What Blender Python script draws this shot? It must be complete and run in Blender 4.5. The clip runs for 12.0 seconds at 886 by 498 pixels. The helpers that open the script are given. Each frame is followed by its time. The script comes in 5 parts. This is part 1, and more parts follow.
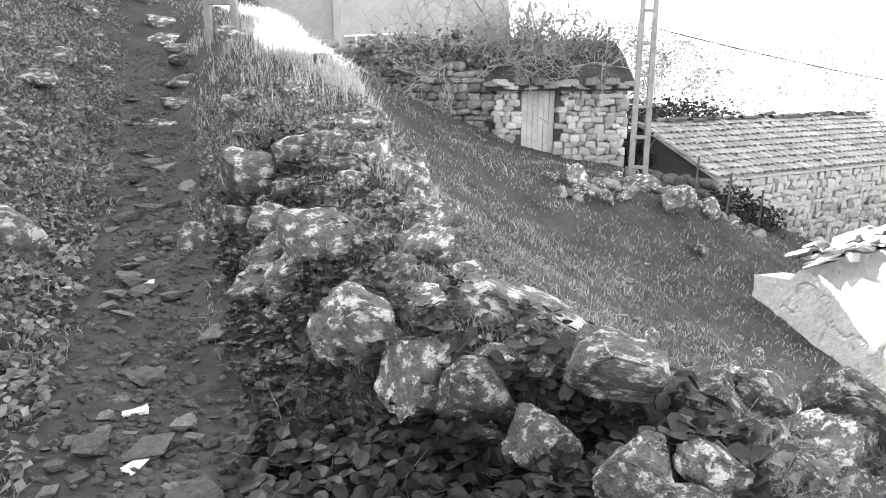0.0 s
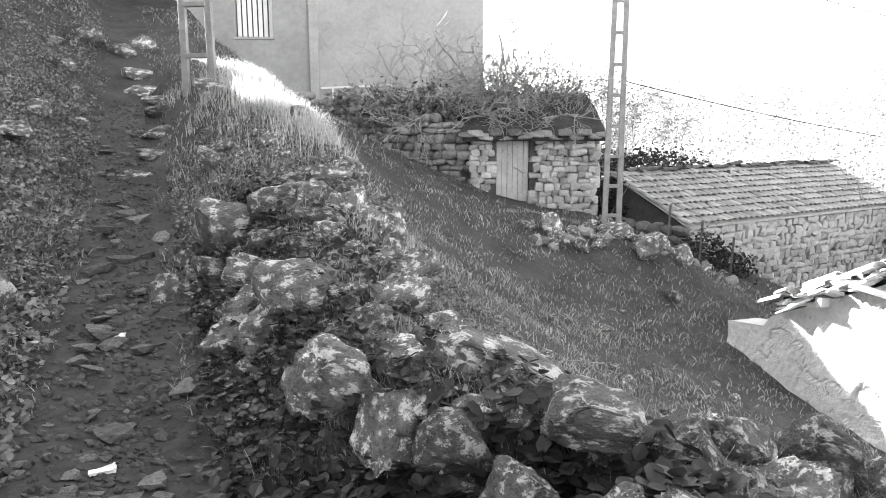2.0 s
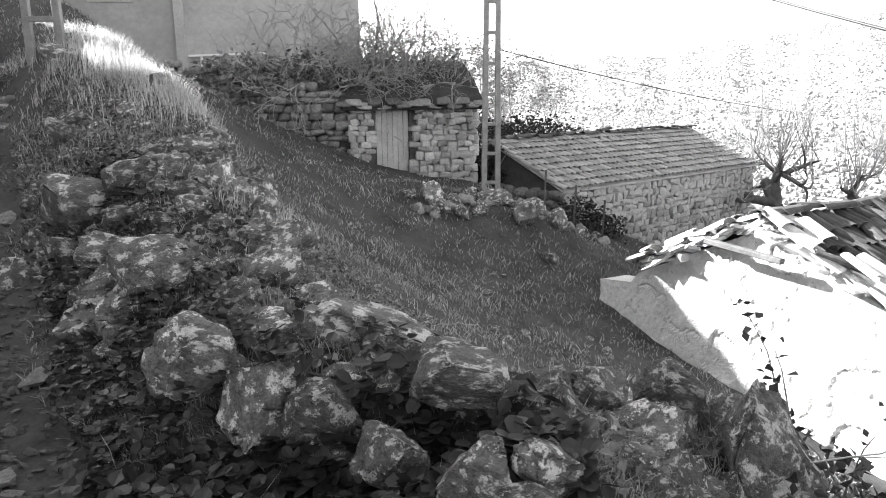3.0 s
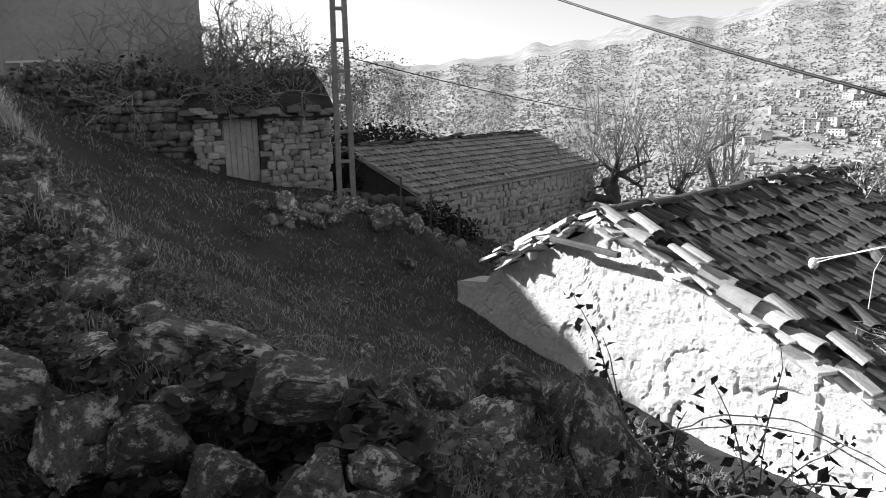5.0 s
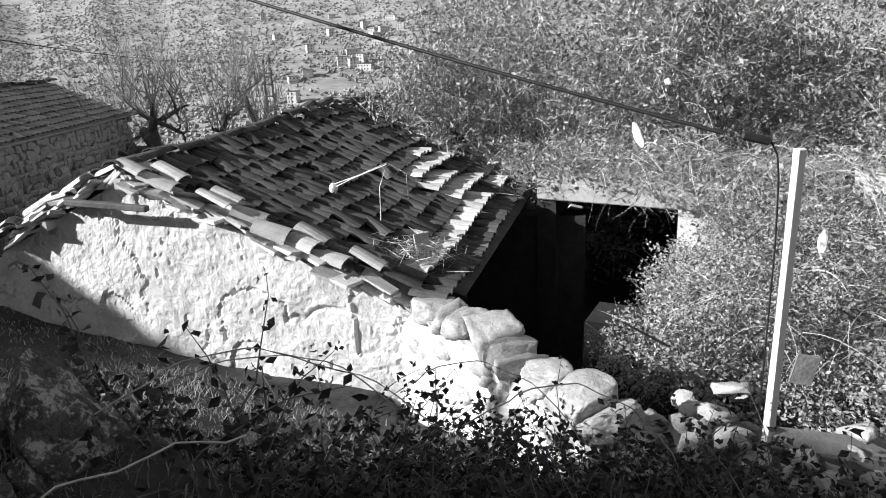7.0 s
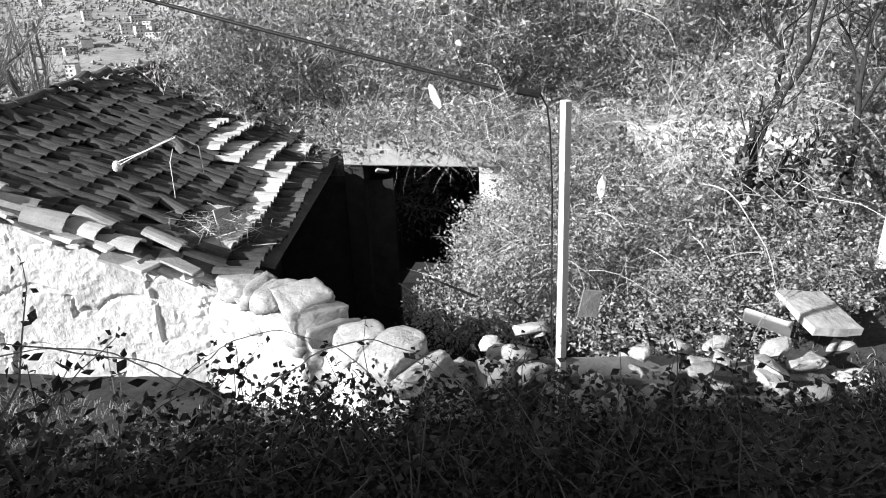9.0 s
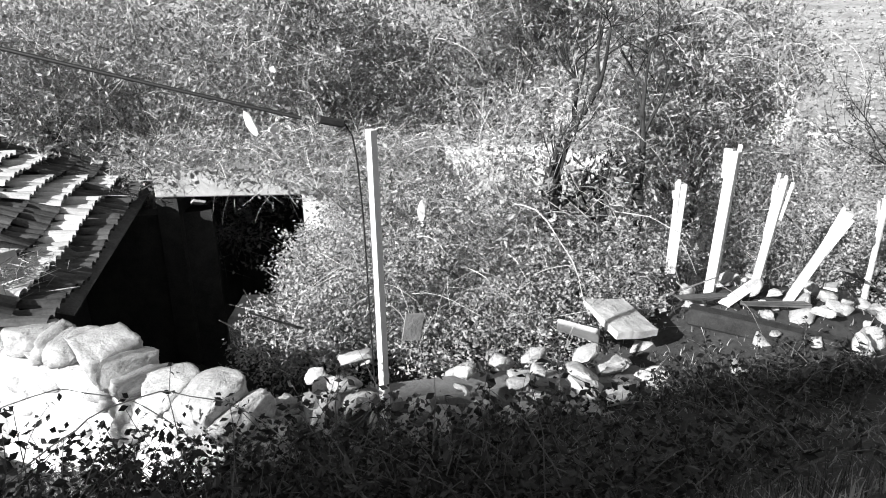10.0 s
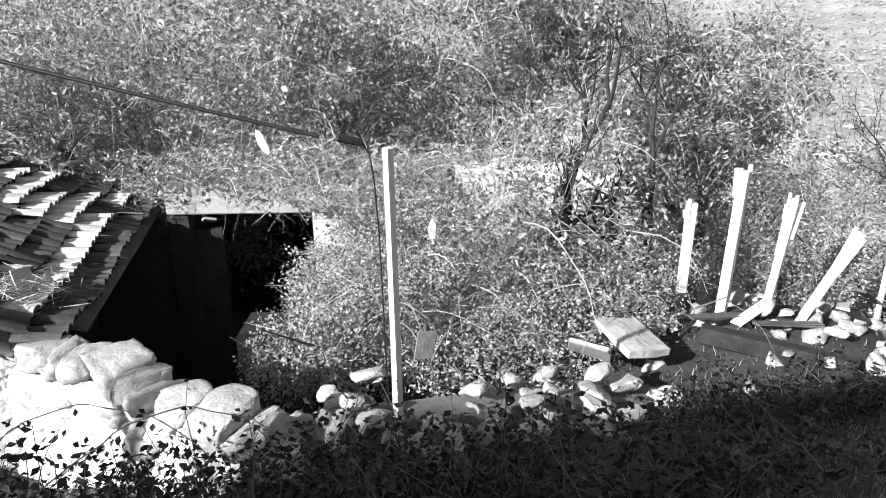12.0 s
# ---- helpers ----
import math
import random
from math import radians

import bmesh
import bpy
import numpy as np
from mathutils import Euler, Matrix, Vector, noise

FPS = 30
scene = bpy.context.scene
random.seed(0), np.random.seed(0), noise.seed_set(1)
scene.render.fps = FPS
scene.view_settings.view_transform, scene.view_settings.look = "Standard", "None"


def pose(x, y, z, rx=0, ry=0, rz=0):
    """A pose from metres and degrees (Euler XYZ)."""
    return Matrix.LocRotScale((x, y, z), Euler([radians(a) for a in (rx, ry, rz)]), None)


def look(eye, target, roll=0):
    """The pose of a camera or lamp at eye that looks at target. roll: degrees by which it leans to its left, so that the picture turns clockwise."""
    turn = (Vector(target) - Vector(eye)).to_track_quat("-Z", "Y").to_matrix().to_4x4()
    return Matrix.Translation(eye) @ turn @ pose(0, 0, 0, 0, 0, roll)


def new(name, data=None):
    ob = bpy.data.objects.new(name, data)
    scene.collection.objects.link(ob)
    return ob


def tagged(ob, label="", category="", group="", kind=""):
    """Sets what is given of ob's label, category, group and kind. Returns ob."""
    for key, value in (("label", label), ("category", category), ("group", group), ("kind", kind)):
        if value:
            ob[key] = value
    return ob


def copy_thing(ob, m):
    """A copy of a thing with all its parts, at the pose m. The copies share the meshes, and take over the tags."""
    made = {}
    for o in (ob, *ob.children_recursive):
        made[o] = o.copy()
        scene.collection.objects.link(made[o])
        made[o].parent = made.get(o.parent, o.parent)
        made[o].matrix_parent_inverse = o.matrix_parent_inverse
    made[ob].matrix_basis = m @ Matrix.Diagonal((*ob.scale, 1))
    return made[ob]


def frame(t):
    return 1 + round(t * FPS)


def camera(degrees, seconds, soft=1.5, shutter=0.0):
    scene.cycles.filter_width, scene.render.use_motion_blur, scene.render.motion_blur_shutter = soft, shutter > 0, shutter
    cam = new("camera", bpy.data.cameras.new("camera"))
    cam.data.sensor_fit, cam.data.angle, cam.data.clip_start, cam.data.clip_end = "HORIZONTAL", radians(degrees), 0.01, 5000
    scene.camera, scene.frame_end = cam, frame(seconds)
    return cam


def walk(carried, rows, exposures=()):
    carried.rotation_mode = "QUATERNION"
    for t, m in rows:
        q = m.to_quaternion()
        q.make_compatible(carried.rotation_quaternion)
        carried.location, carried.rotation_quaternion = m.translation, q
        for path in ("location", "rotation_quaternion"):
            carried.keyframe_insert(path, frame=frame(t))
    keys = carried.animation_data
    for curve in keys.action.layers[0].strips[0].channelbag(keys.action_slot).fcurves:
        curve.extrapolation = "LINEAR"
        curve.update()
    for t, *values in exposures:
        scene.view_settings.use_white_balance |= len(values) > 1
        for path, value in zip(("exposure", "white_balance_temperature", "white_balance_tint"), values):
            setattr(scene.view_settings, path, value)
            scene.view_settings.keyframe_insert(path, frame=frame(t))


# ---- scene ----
cam = camera(65.7, 12.0, soft=1.0)
METRES, EYE, TILT, LEAN, TURN = 1.3, 1.5, 0.0, 0.0, 0.0
ROWS = [
    (0.0, 0.0, 0.0, 0.0, 0.0, -14.02, -0.01),
    (0.5, -0.002, 0.0006, 0.0021, -0.78, -13.26, -0.11),
    (1.0, -0.0019, -0.0031, 0.003, -1.28, -12.42, -0.18),
    (1.5, -0.0015, -0.0047, 0.0084, -1.73, -11.4, -0.03),
    (2.0, 0.0046, -0.0076, 0.0086, -1.97, -9.99, 0.05),
    (2.5, 0.0256, -0.0072, -0.003, -5.34, -11.69, 0.2),
    (3.0, 0.0695, -0.0078, -0.0069, -11.61, -12.46, 0.44),
    (5.0, 0.1471, -0.0265, -0.0094, -23.33, -12.0, 0.89),
    (5.5, 0.1743, -0.0337, -0.0118, -27.23, -12.46, 0.46),
    (6.0, 0.2865, -0.0761, -0.0156, -39.42, -13.89, 1.08),
    (6.5, 0.4131, -0.1294, -0.0278, -50.61, -15.72, 2.32),
    (7.0, 0.4797, -0.1826, -0.0489, -59.18, -17.57, 2.17),
    (7.5, 0.5046, -0.2529, -0.0739, -68.92, -20.21, 1.86),
    (9.5, 0.547, -0.3277, -0.0815, -78.96, -20.63, 1.86),
    (10.0, 0.5757, -0.4091, -0.0644, -88.69, -19.17, 0.62),
    (10.5, 0.5803, -0.4422, -0.0696, -94.82, -19.14, 0.55),
    (11.0, 0.5832, -0.4641, -0.0743, -97.26, -19.13, 0.46),
    (11.5, 0.5384, -0.4331, -0.0599, -95.5, -19.06, 0.61),
    (12.0, 0.558, -0.357, -0.0645, -88.2, -17.6, 0.53),
]

EXPOSURES = [(0.0, 3.88), (1.0, 3.8), (2.0, 3.48), (2.5, 3.3), (3.2, 2.62), (4.8, 1.27), (5.5, 1.02), (6.5, 0.8), (7.7, 0.8), (9.5, 1.0), (12.0, 1.05)]
walk(cam, [(t, pose(0, 0, EYE, TILT, LEAN, TURN) @ pose(METRES * x, METRES * y, METRES * z, 90 + pitch, roll, yaw)) for t, x, y, z, yaw, pitch, roll in ROWS], EXPOSURES)

# ---- light: low winter sun over the hill, clear sky, black-and-white picture ----
SUN = Vector((-0.64, 0.64, 0.42)).normalized()
world = bpy.data.worlds.new("sky")
scene.world = world
world.use_nodes = True
wn, wl = world.node_tree.nodes, world.node_tree.links
sky = wn.new("ShaderNodeTexSky")
sky.sky_type, sky.sun_disc = "NISHITA", False
sky.sun_elevation, sky.sun_rotation = math.asin(SUN.z), math.atan2(SUN.x, SUN.y)
grey = wn.new("ShaderNodeRGBToBW")
wl.new(sky.outputs[0], grey.inputs[0])
wl.new(grey.outputs[0], wn["Background"].inputs[0])
wn["Background"].inputs[1].default_value = 0.095
sun = new("sun", bpy.data.lights.new("sun", "SUN"))
sun.data.energy, sun.data.angle = 5.0, radians(0.55)
sun.matrix_world = look(SUN * 50, (0, 0, 0))


# ---- materials (the film is black and white: every surface is a grey) ----
def mat(name, dark, light, scale, rough=0.9, bump=0.3, fine=None, metal=0.0, blotch=None, per=0.0, thin=0.0, relief=0.03, soft=0.035):
    """Grey surface with coarse and fine variation, relief, optional pale blotches (lichen, lime) and a change from piece to piece."""
    m = bpy.data.materials.new(name)
    m.use_nodes = True
    n, l = m.node_tree.nodes, m.node_tree.links
    b = n["Principled BSDF"]
    b.inputs["Roughness"].default_value, b.inputs["Metallic"].default_value = rough, metal
    b.inputs["Specular IOR Level"].default_value = 0.25
    tc = n.new("ShaderNodeTexCoord")
    def tex(s, detail=6):
        t = n.new("ShaderNodeTexNoise")
        t.inputs["Scale"].default_value, t.inputs["Detail"].default_value = s, detail
        t.inputs["Roughness"].default_value = 0.65
        l.new(tc.outputs["Object"], t.inputs["Vector"])
        return t
    def math_node(op, a, c):
        k = n.new("ShaderNodeMath")
        k.operation = op
        for i, v in enumerate((a, c)):
            if isinstance(v, (int, float)):
                k.inputs[i].default_value = v
            else:
                l.new(v, k.inputs[i])
        return k.outputs[0]
    coarse, small = tex(scale), tex(fine or scale * 9, 4)
    mixv = math_node("ADD", math_node("MULTIPLY", coarse.outputs[0], 0.62), math_node("MULTIPLY", small.outputs[0], 0.38))
    ramp = n.new("ShaderNodeValToRGB")
    ramp.color_ramp.elements[0].position, ramp.color_ramp.elements[1].position = 0.34, 0.66
    ramp.color_ramp.elements[0].color = (dark, dark, dark, 1)
    ramp.color_ramp.elements[1].color = (light, light, light, 1)
    l.new(mixv, ramp.inputs[0])
    col = ramp.outputs[0]
    if blotch:
        bs, lo, tone = blotch
        spots = tex(bs, 5)
        r2 = n.new("ShaderNodeValToRGB")
        r2.color_ramp.elements[0].position, r2.color_ramp.elements[1].position = lo, lo + soft
        l.new(math_node("ADD", math_node("MULTIPLY", spots.outputs[0], 0.72), math_node("MULTIPLY", tex(bs * 6, 6).outputs[0], 0.28)), r2.inputs[0])
        mx = n.new("ShaderNodeMixRGB")
        mx.inputs[2].default_value = (tone, tone, tone, 1)
        l.new(r2.outputs[0], mx.inputs[0])
        l.new(col, mx.inputs[1])
        col = mx.outputs[0]
    if per:
        if per > 0:
            src = n.new("ShaderNodeObjectInfo").outputs["Random"]
        else:
            src = n.new("ShaderNodeNewGeometry").outputs["Random Per Island"]
        k = math_node("ADD", math_node("MULTIPLY", src, 2 * abs(per)), 1 - abs(per))
        hv = n.new("ShaderNodeMixRGB")
        hv.blend_type, hv.inputs[0].default_value = "MULTIPLY", 1.0
        l.new(col, hv.inputs[1])
        l.new(k, hv.inputs[2])
        col = hv.outputs[0]
    l.new(col, b.inputs["Base Color"])
    if bump:
        bp = n.new("ShaderNodeBump")
        bp.inputs["Strength"].default_value, bp.inputs["Distance"].default_value = bump, relief
        l.new(mixv, bp.inputs["Height"])
        l.new(bp.outputs[0], b.inputs["Normal"])
    if thin:
        tr = n.new("ShaderNodeBsdfTranslucent")
        l.new(col, tr.inputs[0])
        ms = n.new("ShaderNodeMixShader")
        ms.inputs[0].default_value = thin
        l.new(b.outputs[0], ms.inputs[1])
        l.new(tr.outputs[0], ms.inputs[2])
        l.new(ms.outputs[0], n["Material Output"].inputs[0])
    return m


EARTH = mat("earth", 0.016, 0.075, 1.6, 0.95, 1.0, 18)
# raised greys stand in for the haze over valley and mountains
FAR_LAND = mat("hazed_far_land", 0.14, 0.42, 0.03, 0.95, 0.0, 0.22)
GRASS = mat("grass_blade", 0.12, 0.42, 0.9, 0.6, 0, per=-0.45, thin=0.25)
DRY = mat("dry_grass", 0.3, 0.6, 1.5, 0.7, 0, per=-0.3, thin=0.35)
ROCK = mat("lichen_rock", 0.05, 0.25, 3.0, 0.9, 1.0, 22, blotch=(4.5, 0.515, 0.6), per=0.3, relief=0.06, soft=0.06)
GRIT = mat("path_stone", 0.03, 0.2, 6.0, 0.9, 0.5, per=0.5)
WALLSTONE = mat("wall_stone", 0.24, 0.46, 4.0, 0.9, 0.6, per=0.35)
# near-black tone that puts the hollows' shade into their inner walls
SHADESTONE = mat("shaded_stone", 0.016, 0.045, 4.0, 0.95, 0.6)
JOINT = mat("open_joint", 0.04, 0.1, 4.0, 0.95, 0.6)
DARKSTONE = mat("dark_wall_stone", 0.1, 0.3, 4.0, 0.9, 0.7, per=0.45)
LIMESTONE = mat("whitewashed_stone", 0.24, 0.56, 3.0, 0.85, 0.6, 14, blotch=(4.0, 0.6, 0.24), per=0.18, relief=0.05)
MORTAR = mat("mortar", 0.12, 0.26, 4.0, 0.95, 0.6)
PLASTER = mat("lime_plaster", 0.46, 0.74, 1.6, 0.85, 1.0, 16, blotch=(6.0, 0.6, 0.32), relief=0.06)
RENDERED = mat("grey_render", 0.26, 0.4, 0.7, 0.9, 0.25)
BAY = mat("bay_render", 0.3, 0.46, 0.8, 0.9, 0.25)
DARKWOOD = mat("dark_wood", 0.06, 0.16, 3.0, 0.85, 0.5)
PALE = mat("pale_render", 0.45, 0.62, 0.8, 0.9, 0.25)
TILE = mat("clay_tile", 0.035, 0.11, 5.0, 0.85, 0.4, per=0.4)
SHEDTILE = mat("shed_tile", 0.24, 0.42, 3.0, 0.85, 0.4, per=-0.25)
TILES = mat("clay_tile_rows", 0.035, 0.11, 3.0, 0.85, 0.4, per=-0.3)
WOOD = mat("weathered_wood", 0.28, 0.5, 3.0, 0.8, 0.4)
PALEWOOD = mat("bleached_wood", 0.55, 0.8, 4.0, 0.8, 0.4)
PAINTED = mat("white_painted_post", 0.7, 0.85, 5.0, 0.6, 0.1)
STEEL = mat("galvanised_steel", 0.16, 0.32, 5.0, 0.55, 0.1, metal=0.3)
RUST = mat("rusty_iron", 0.06, 0.14, 9.0, 0.8, 0.3)
RUBBER = mat("black_cable", 0.015, 0.03, 20.0, 0.5, 0)
CONCRETE = mat("concrete", 0.3, 0.46, 2.0, 0.9, 0.4)
BARK = mat("bark", 0.08, 0.2, 6.0, 0.9, 0.8)
BLACKBARK = mat("black_bark", 0.015, 0.05, 6.0, 0.9, 0.8)
FIGBARK = mat("fig_bark", 0.2, 0.42, 6.0, 0.85, 0.4)
PALEBARK = mat("pale_bark", 0.32, 0.55, 6.0, 0.85, 0.4)
TWIG = mat("dry_twig", 0.15, 0.5, 3.0, 0.8, 0, per=-0.7)
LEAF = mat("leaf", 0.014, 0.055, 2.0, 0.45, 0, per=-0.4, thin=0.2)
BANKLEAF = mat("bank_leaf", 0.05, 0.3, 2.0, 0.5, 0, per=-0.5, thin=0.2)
# pale tone carrying sunlight: gable verge, its slates and a roof patch
VERGE = mat("pale_sunlit_tile", 0.36, 0.64, 5.0, 0.85, 0.5, per=0.25)
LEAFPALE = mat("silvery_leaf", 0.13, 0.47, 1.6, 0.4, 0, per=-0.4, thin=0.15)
# dark leaf deepened to put the shade on brambles; sunlit ones take LEAFPALE
LEAFDARK = mat("dark_shaded_leaf", 0.018, 0.055, 2.0, 0.45, 0, per=-0.4, thin=0.2)
# leaf tone lightened towards the land's, as haze would do
WOODS = mat("hazed_distant_leaves", 0.18, 0.32, 0.05, 0.9, 0, per=-0.3)
WHITE = mat("white_plastic", 0.75, 0.85, 5.0, 0.5, 0)
GLASS = mat("dim_glass", 0.03, 0.05, 2.0, 0.15, 0)


# ---- builders ----
def mesh(name, verts, faces, material, smooth=False):
    me = bpy.data.meshes.new(name)
    me.from_pydata([tuple(v) for v in verts] if not isinstance(verts, list) else verts, [], faces)
    me.materials.append(material)
    if smooth:
        me.polygons.foreach_set("use_smooth", [True] * len(me.polygons))
    me.update()
    return me


def part(name, bm, material, parent=None, label=""):
    """One mesh object from a bmesh, under a thing or a part."""
    me = bpy.data.meshes.new(name)
    bm.to_mesh(me)
    bm.free()
    me.materials.append(material)
    ob = new(name, me)
    ob.parent = parent
    return tagged(ob, label)


def put(name, me, m, parent=None):
    ob = new(name, me)
    ob.matrix_basis = m
    ob.parent = parent
    return ob


def empty(name, m=Matrix()):
    ob = new(name)
    ob.matrix_basis = m
    return ob


def box(size, m=Matrix(), bevel=0.0, bm=None, wobble=0.0, seed=0):
    bm = bm or bmesh.new()
    b2 = bmesh.new()
    bmesh.ops.create_cube(b2, size=1, matrix=Matrix.Diagonal((*size, 1)))
    if bevel:
        bmesh.ops.bevel(b2, geom=b2.edges[:], offset=bevel, segments=1, affect="EDGES")
    if wobble:
        rr = random.Random(seed)
        for v in b2.verts:
            v.co += Vector((rr.uniform(-1, 1), rr.uniform(-1, 1), rr.uniform(-1, 1))) * wobble
    bmesh.ops.transform(b2, matrix=m, verts=b2.verts)
    me = bpy.data.meshes.new("tmp")
    b2.to_mesh(me)
    b2.free()
    bm.from_mesh(me)
    bpy.data.meshes.remove(me)
    return bm


def rough_box(size, m, amp, cuts=7, seed=0.0):
    """A crumbling block: a finely cut box whose faces and edges wander."""
    bm = bmesh.new()
    bmesh.ops.create_cube(bm, size=1, matrix=Matrix.Diagonal((*size, 1)))
    bmesh.ops.subdivide_edges(bm, edges=bm.edges[:], cuts=cuts, use_grid_fill=True)
    off = Vector((seed, seed * 1.7, 4.1))
    for v in bm.verts:
        d = noise.noise_vector(v.co * 1.7 + off) + 0.5 * noise.noise_vector(v.co * 5 + off)
        top = v.co.z > size[2] * 0.45
        v.co += d * amp + (Vector((0, 0, amp * 2.5 * noise.noise(Vector((v.co.x * 1.5, seed, 1))))) if top else Vector())
    bmesh.ops.transform(bm, matrix=m, verts=bm.verts)
    return bm


def beam(a, b, w, h, bm=None, bevel=0.0):
    a, b = Vector(a), Vector(b)
    return box((w, h, (b - a).length), Matrix.Translation((a + b) / 2) @ (b - a).to_track_quat("Z", "Y").to_matrix().to_4x4(), bevel, bm)


def rock(seed, sub=3, square=0.6, rough=0.22, flats=11):
    """A worn angular stone about 1 m across, on its centre."""
    bm = bmesh.new()
    bmesh.ops.create_icosphere(bm, subdivisions=sub, radius=1)
    rr = random.Random(seed)
    off = Vector((rr.uniform(0, 90), rr.uniform(0, 90), rr.uniform(0, 90)))
    cuts = [(Vector((rr.gauss(0, 1), rr.gauss(0, 1), rr.gauss(0, 0.8))).normalized(), rr.uniform(0.22, 0.4) + (0.12 if flats < 11 else 0)) for _ in range(flats)]
    for v in bm.verts:
        p = v.co.normalized()
        q = Vector([math.copysign(abs(c) ** square, c) for c in p])
        q *= 0.5 / max(abs(c) for c in q) * 0.6 + 0.5 / q.length * 0.4
        for nrm, d in cuts:
            over = q.dot(nrm) - d
            if over > 0:
                q -= nrm * over * 0.92
        q *= 1 + rough * 0.7 * noise.noise(p * 1.6 + off) + rough * 0.5 * noise.noise(p * 4.5 + off) + rough * 0.25 * noise.noise(p * 11 + off)
        v.co = q * 1.12
    me = bpy.data.meshes.new("stone")
    bm.to_mesh(me)
    bm.free()
    if sub > 1:
        me.polygons.foreach_set("use_smooth", [True] * len(me.polygons))
    return me


def pool(count, material, seed, **kw):
    out = []
    for i in range(count):
        me = rock(seed + i, **kw)
        me.materials.append(material)
        out.append(me)
    return out


def tube_into(V, Fc, pts, radii, sides=5):
    base = len(V)
    for i, p in enumerate(pts):
        d = (pts[min(i + 1, len(pts) - 1)] - pts[max(i - 1, 0)]).normalized()
        u = d.orthogonal().normalized()
        w = d.cross(u)
        for k in range(sides):
            a = 2 * math.pi * k / sides
            V.append(p + (u * math.cos(a) + w * math.sin(a)) * radii[i])
        if i:
            for k in range(sides):
                o, o2 = base + (i - 1) * sides, base + i * sides
                Fc.append((o + k, o + (k + 1) % sides, o2 + (k + 1) % sides, o2 + k))
    Fc.append(tuple(base + (len(pts) - 1) * sides + k for k in range(sides)))


def cable(name, pts, r, material, parent=None, sides=6):
    V, Fc = [], []
    tube_into(V, Fc, [Vector(p) for p in pts], [r] * len(pts), sides)
    ob = new(name, mesh(name, V, Fc, material, True))
    ob.parent = parent
    return ob


def grow(rr, V, Fc, tips, p, d, length, r, depth, spread, lift=0.0, kids=(2, 4), bend=0.25, shrink=0.68, sides=5, least=0.003):
    """A limb that bends and forks until depth runs out; its ends are collected."""
    pts, rad = [p.copy()], [r]
    steps = 4
    for i in range(steps):
        d = (d + Vector((rr.gauss(0, bend), rr.gauss(0, bend), rr.gauss(0, bend) + lift)) * 0.6).normalized()
        p = p + d * length / steps
        pts.append(p.copy())
        rad.append(r * (1 - 0.4 * (i + 1) / steps))
    tube_into(V, Fc, pts, rad, sides if r > 0.02 else 3)
    tips.append((p.copy(), d.copy()))
    if depth <= 0:
        return
    for _ in range(rr.randint(*kids)):
        j = rr.randint(2, steps)
        nd = (d + Vector((rr.gauss(0, spread), rr.gauss(0, spread), rr.gauss(0, spread) + lift))).normalized()
        grow(rr, V, Fc, tips, pts[j].copy(), nd, length * rr.uniform(0.6, 0.95) * shrink / 0.68 * 0.8, max(rad[j] * shrink, least), depth - 1, spread, lift, kids, bend, shrink, sides, least)


def leaves_mesh(name, rng, centres, size, material, flat=0.4, long=1.6, droop=0.0):
    """Many small folded leaves, one at each centre."""
    n = len(centres)
    c = np.asarray(centres, float)
    d = rng.normal(size=(n, 3))
    d[:, 2] = d[:, 2] * flat - droop
    d /= np.linalg.norm(d, axis=1)[:, None]
    s = np.cross(d, rng.normal(size=(n, 3)))
    s /= np.linalg.norm(s, axis=1)[:, None]
    up = np.cross(s, d)
    L = size * rng.uniform(0.6, 1.4, (n, 1))
    W = L / long * 0.5
    a, b = c - d * L * 0.5, c + d * L * 0.5
    e, f = c + s * W + up * W * 0.35, c - s * W + up * W * 0.35
    V = np.stack([a, e, b, f], 1).reshape(-1, 3)
    me = bpy.data.meshes.new(name)
    k = np.arange(n)[:, None] * 4
    F = np.concatenate([k + [0, 1, 2], k + [0, 2, 3]], 1).reshape(-1, 3)
    me.from_pydata(V.tolist(), [], F.tolist())
    me.materials.append(material)
    return me


# ---- the ground: a climbing path, a stone-edged mound, a grass slope that falls away ----
def sstep(a, b, v):
    k = np.clip((v - a) / (b - a), 0, 1)
    return k * k * (3 - 2 * k)


def wave(x, y, s, seed=0.0):
    return (np.sin(x * s + seed) * np.cos(y * s * 1.13 + 1.7 * seed) + 0.5 * np.sin(x * s * 2.3 + y * s * 1.9 + 3 * seed)
            + 0.3 * np.sin(x * s * 5.1 - y * s * 4.3 + seed * 5))


def mound_edge(y):
    """How far the mound reaches to the downhill side of the path."""
    return np.interp(y, (2.0, 2.4, 3.2, 4.5, 6.0, 8.0), (1.9, 1.85, 1.5, 1.7, 2.15, 2.3))


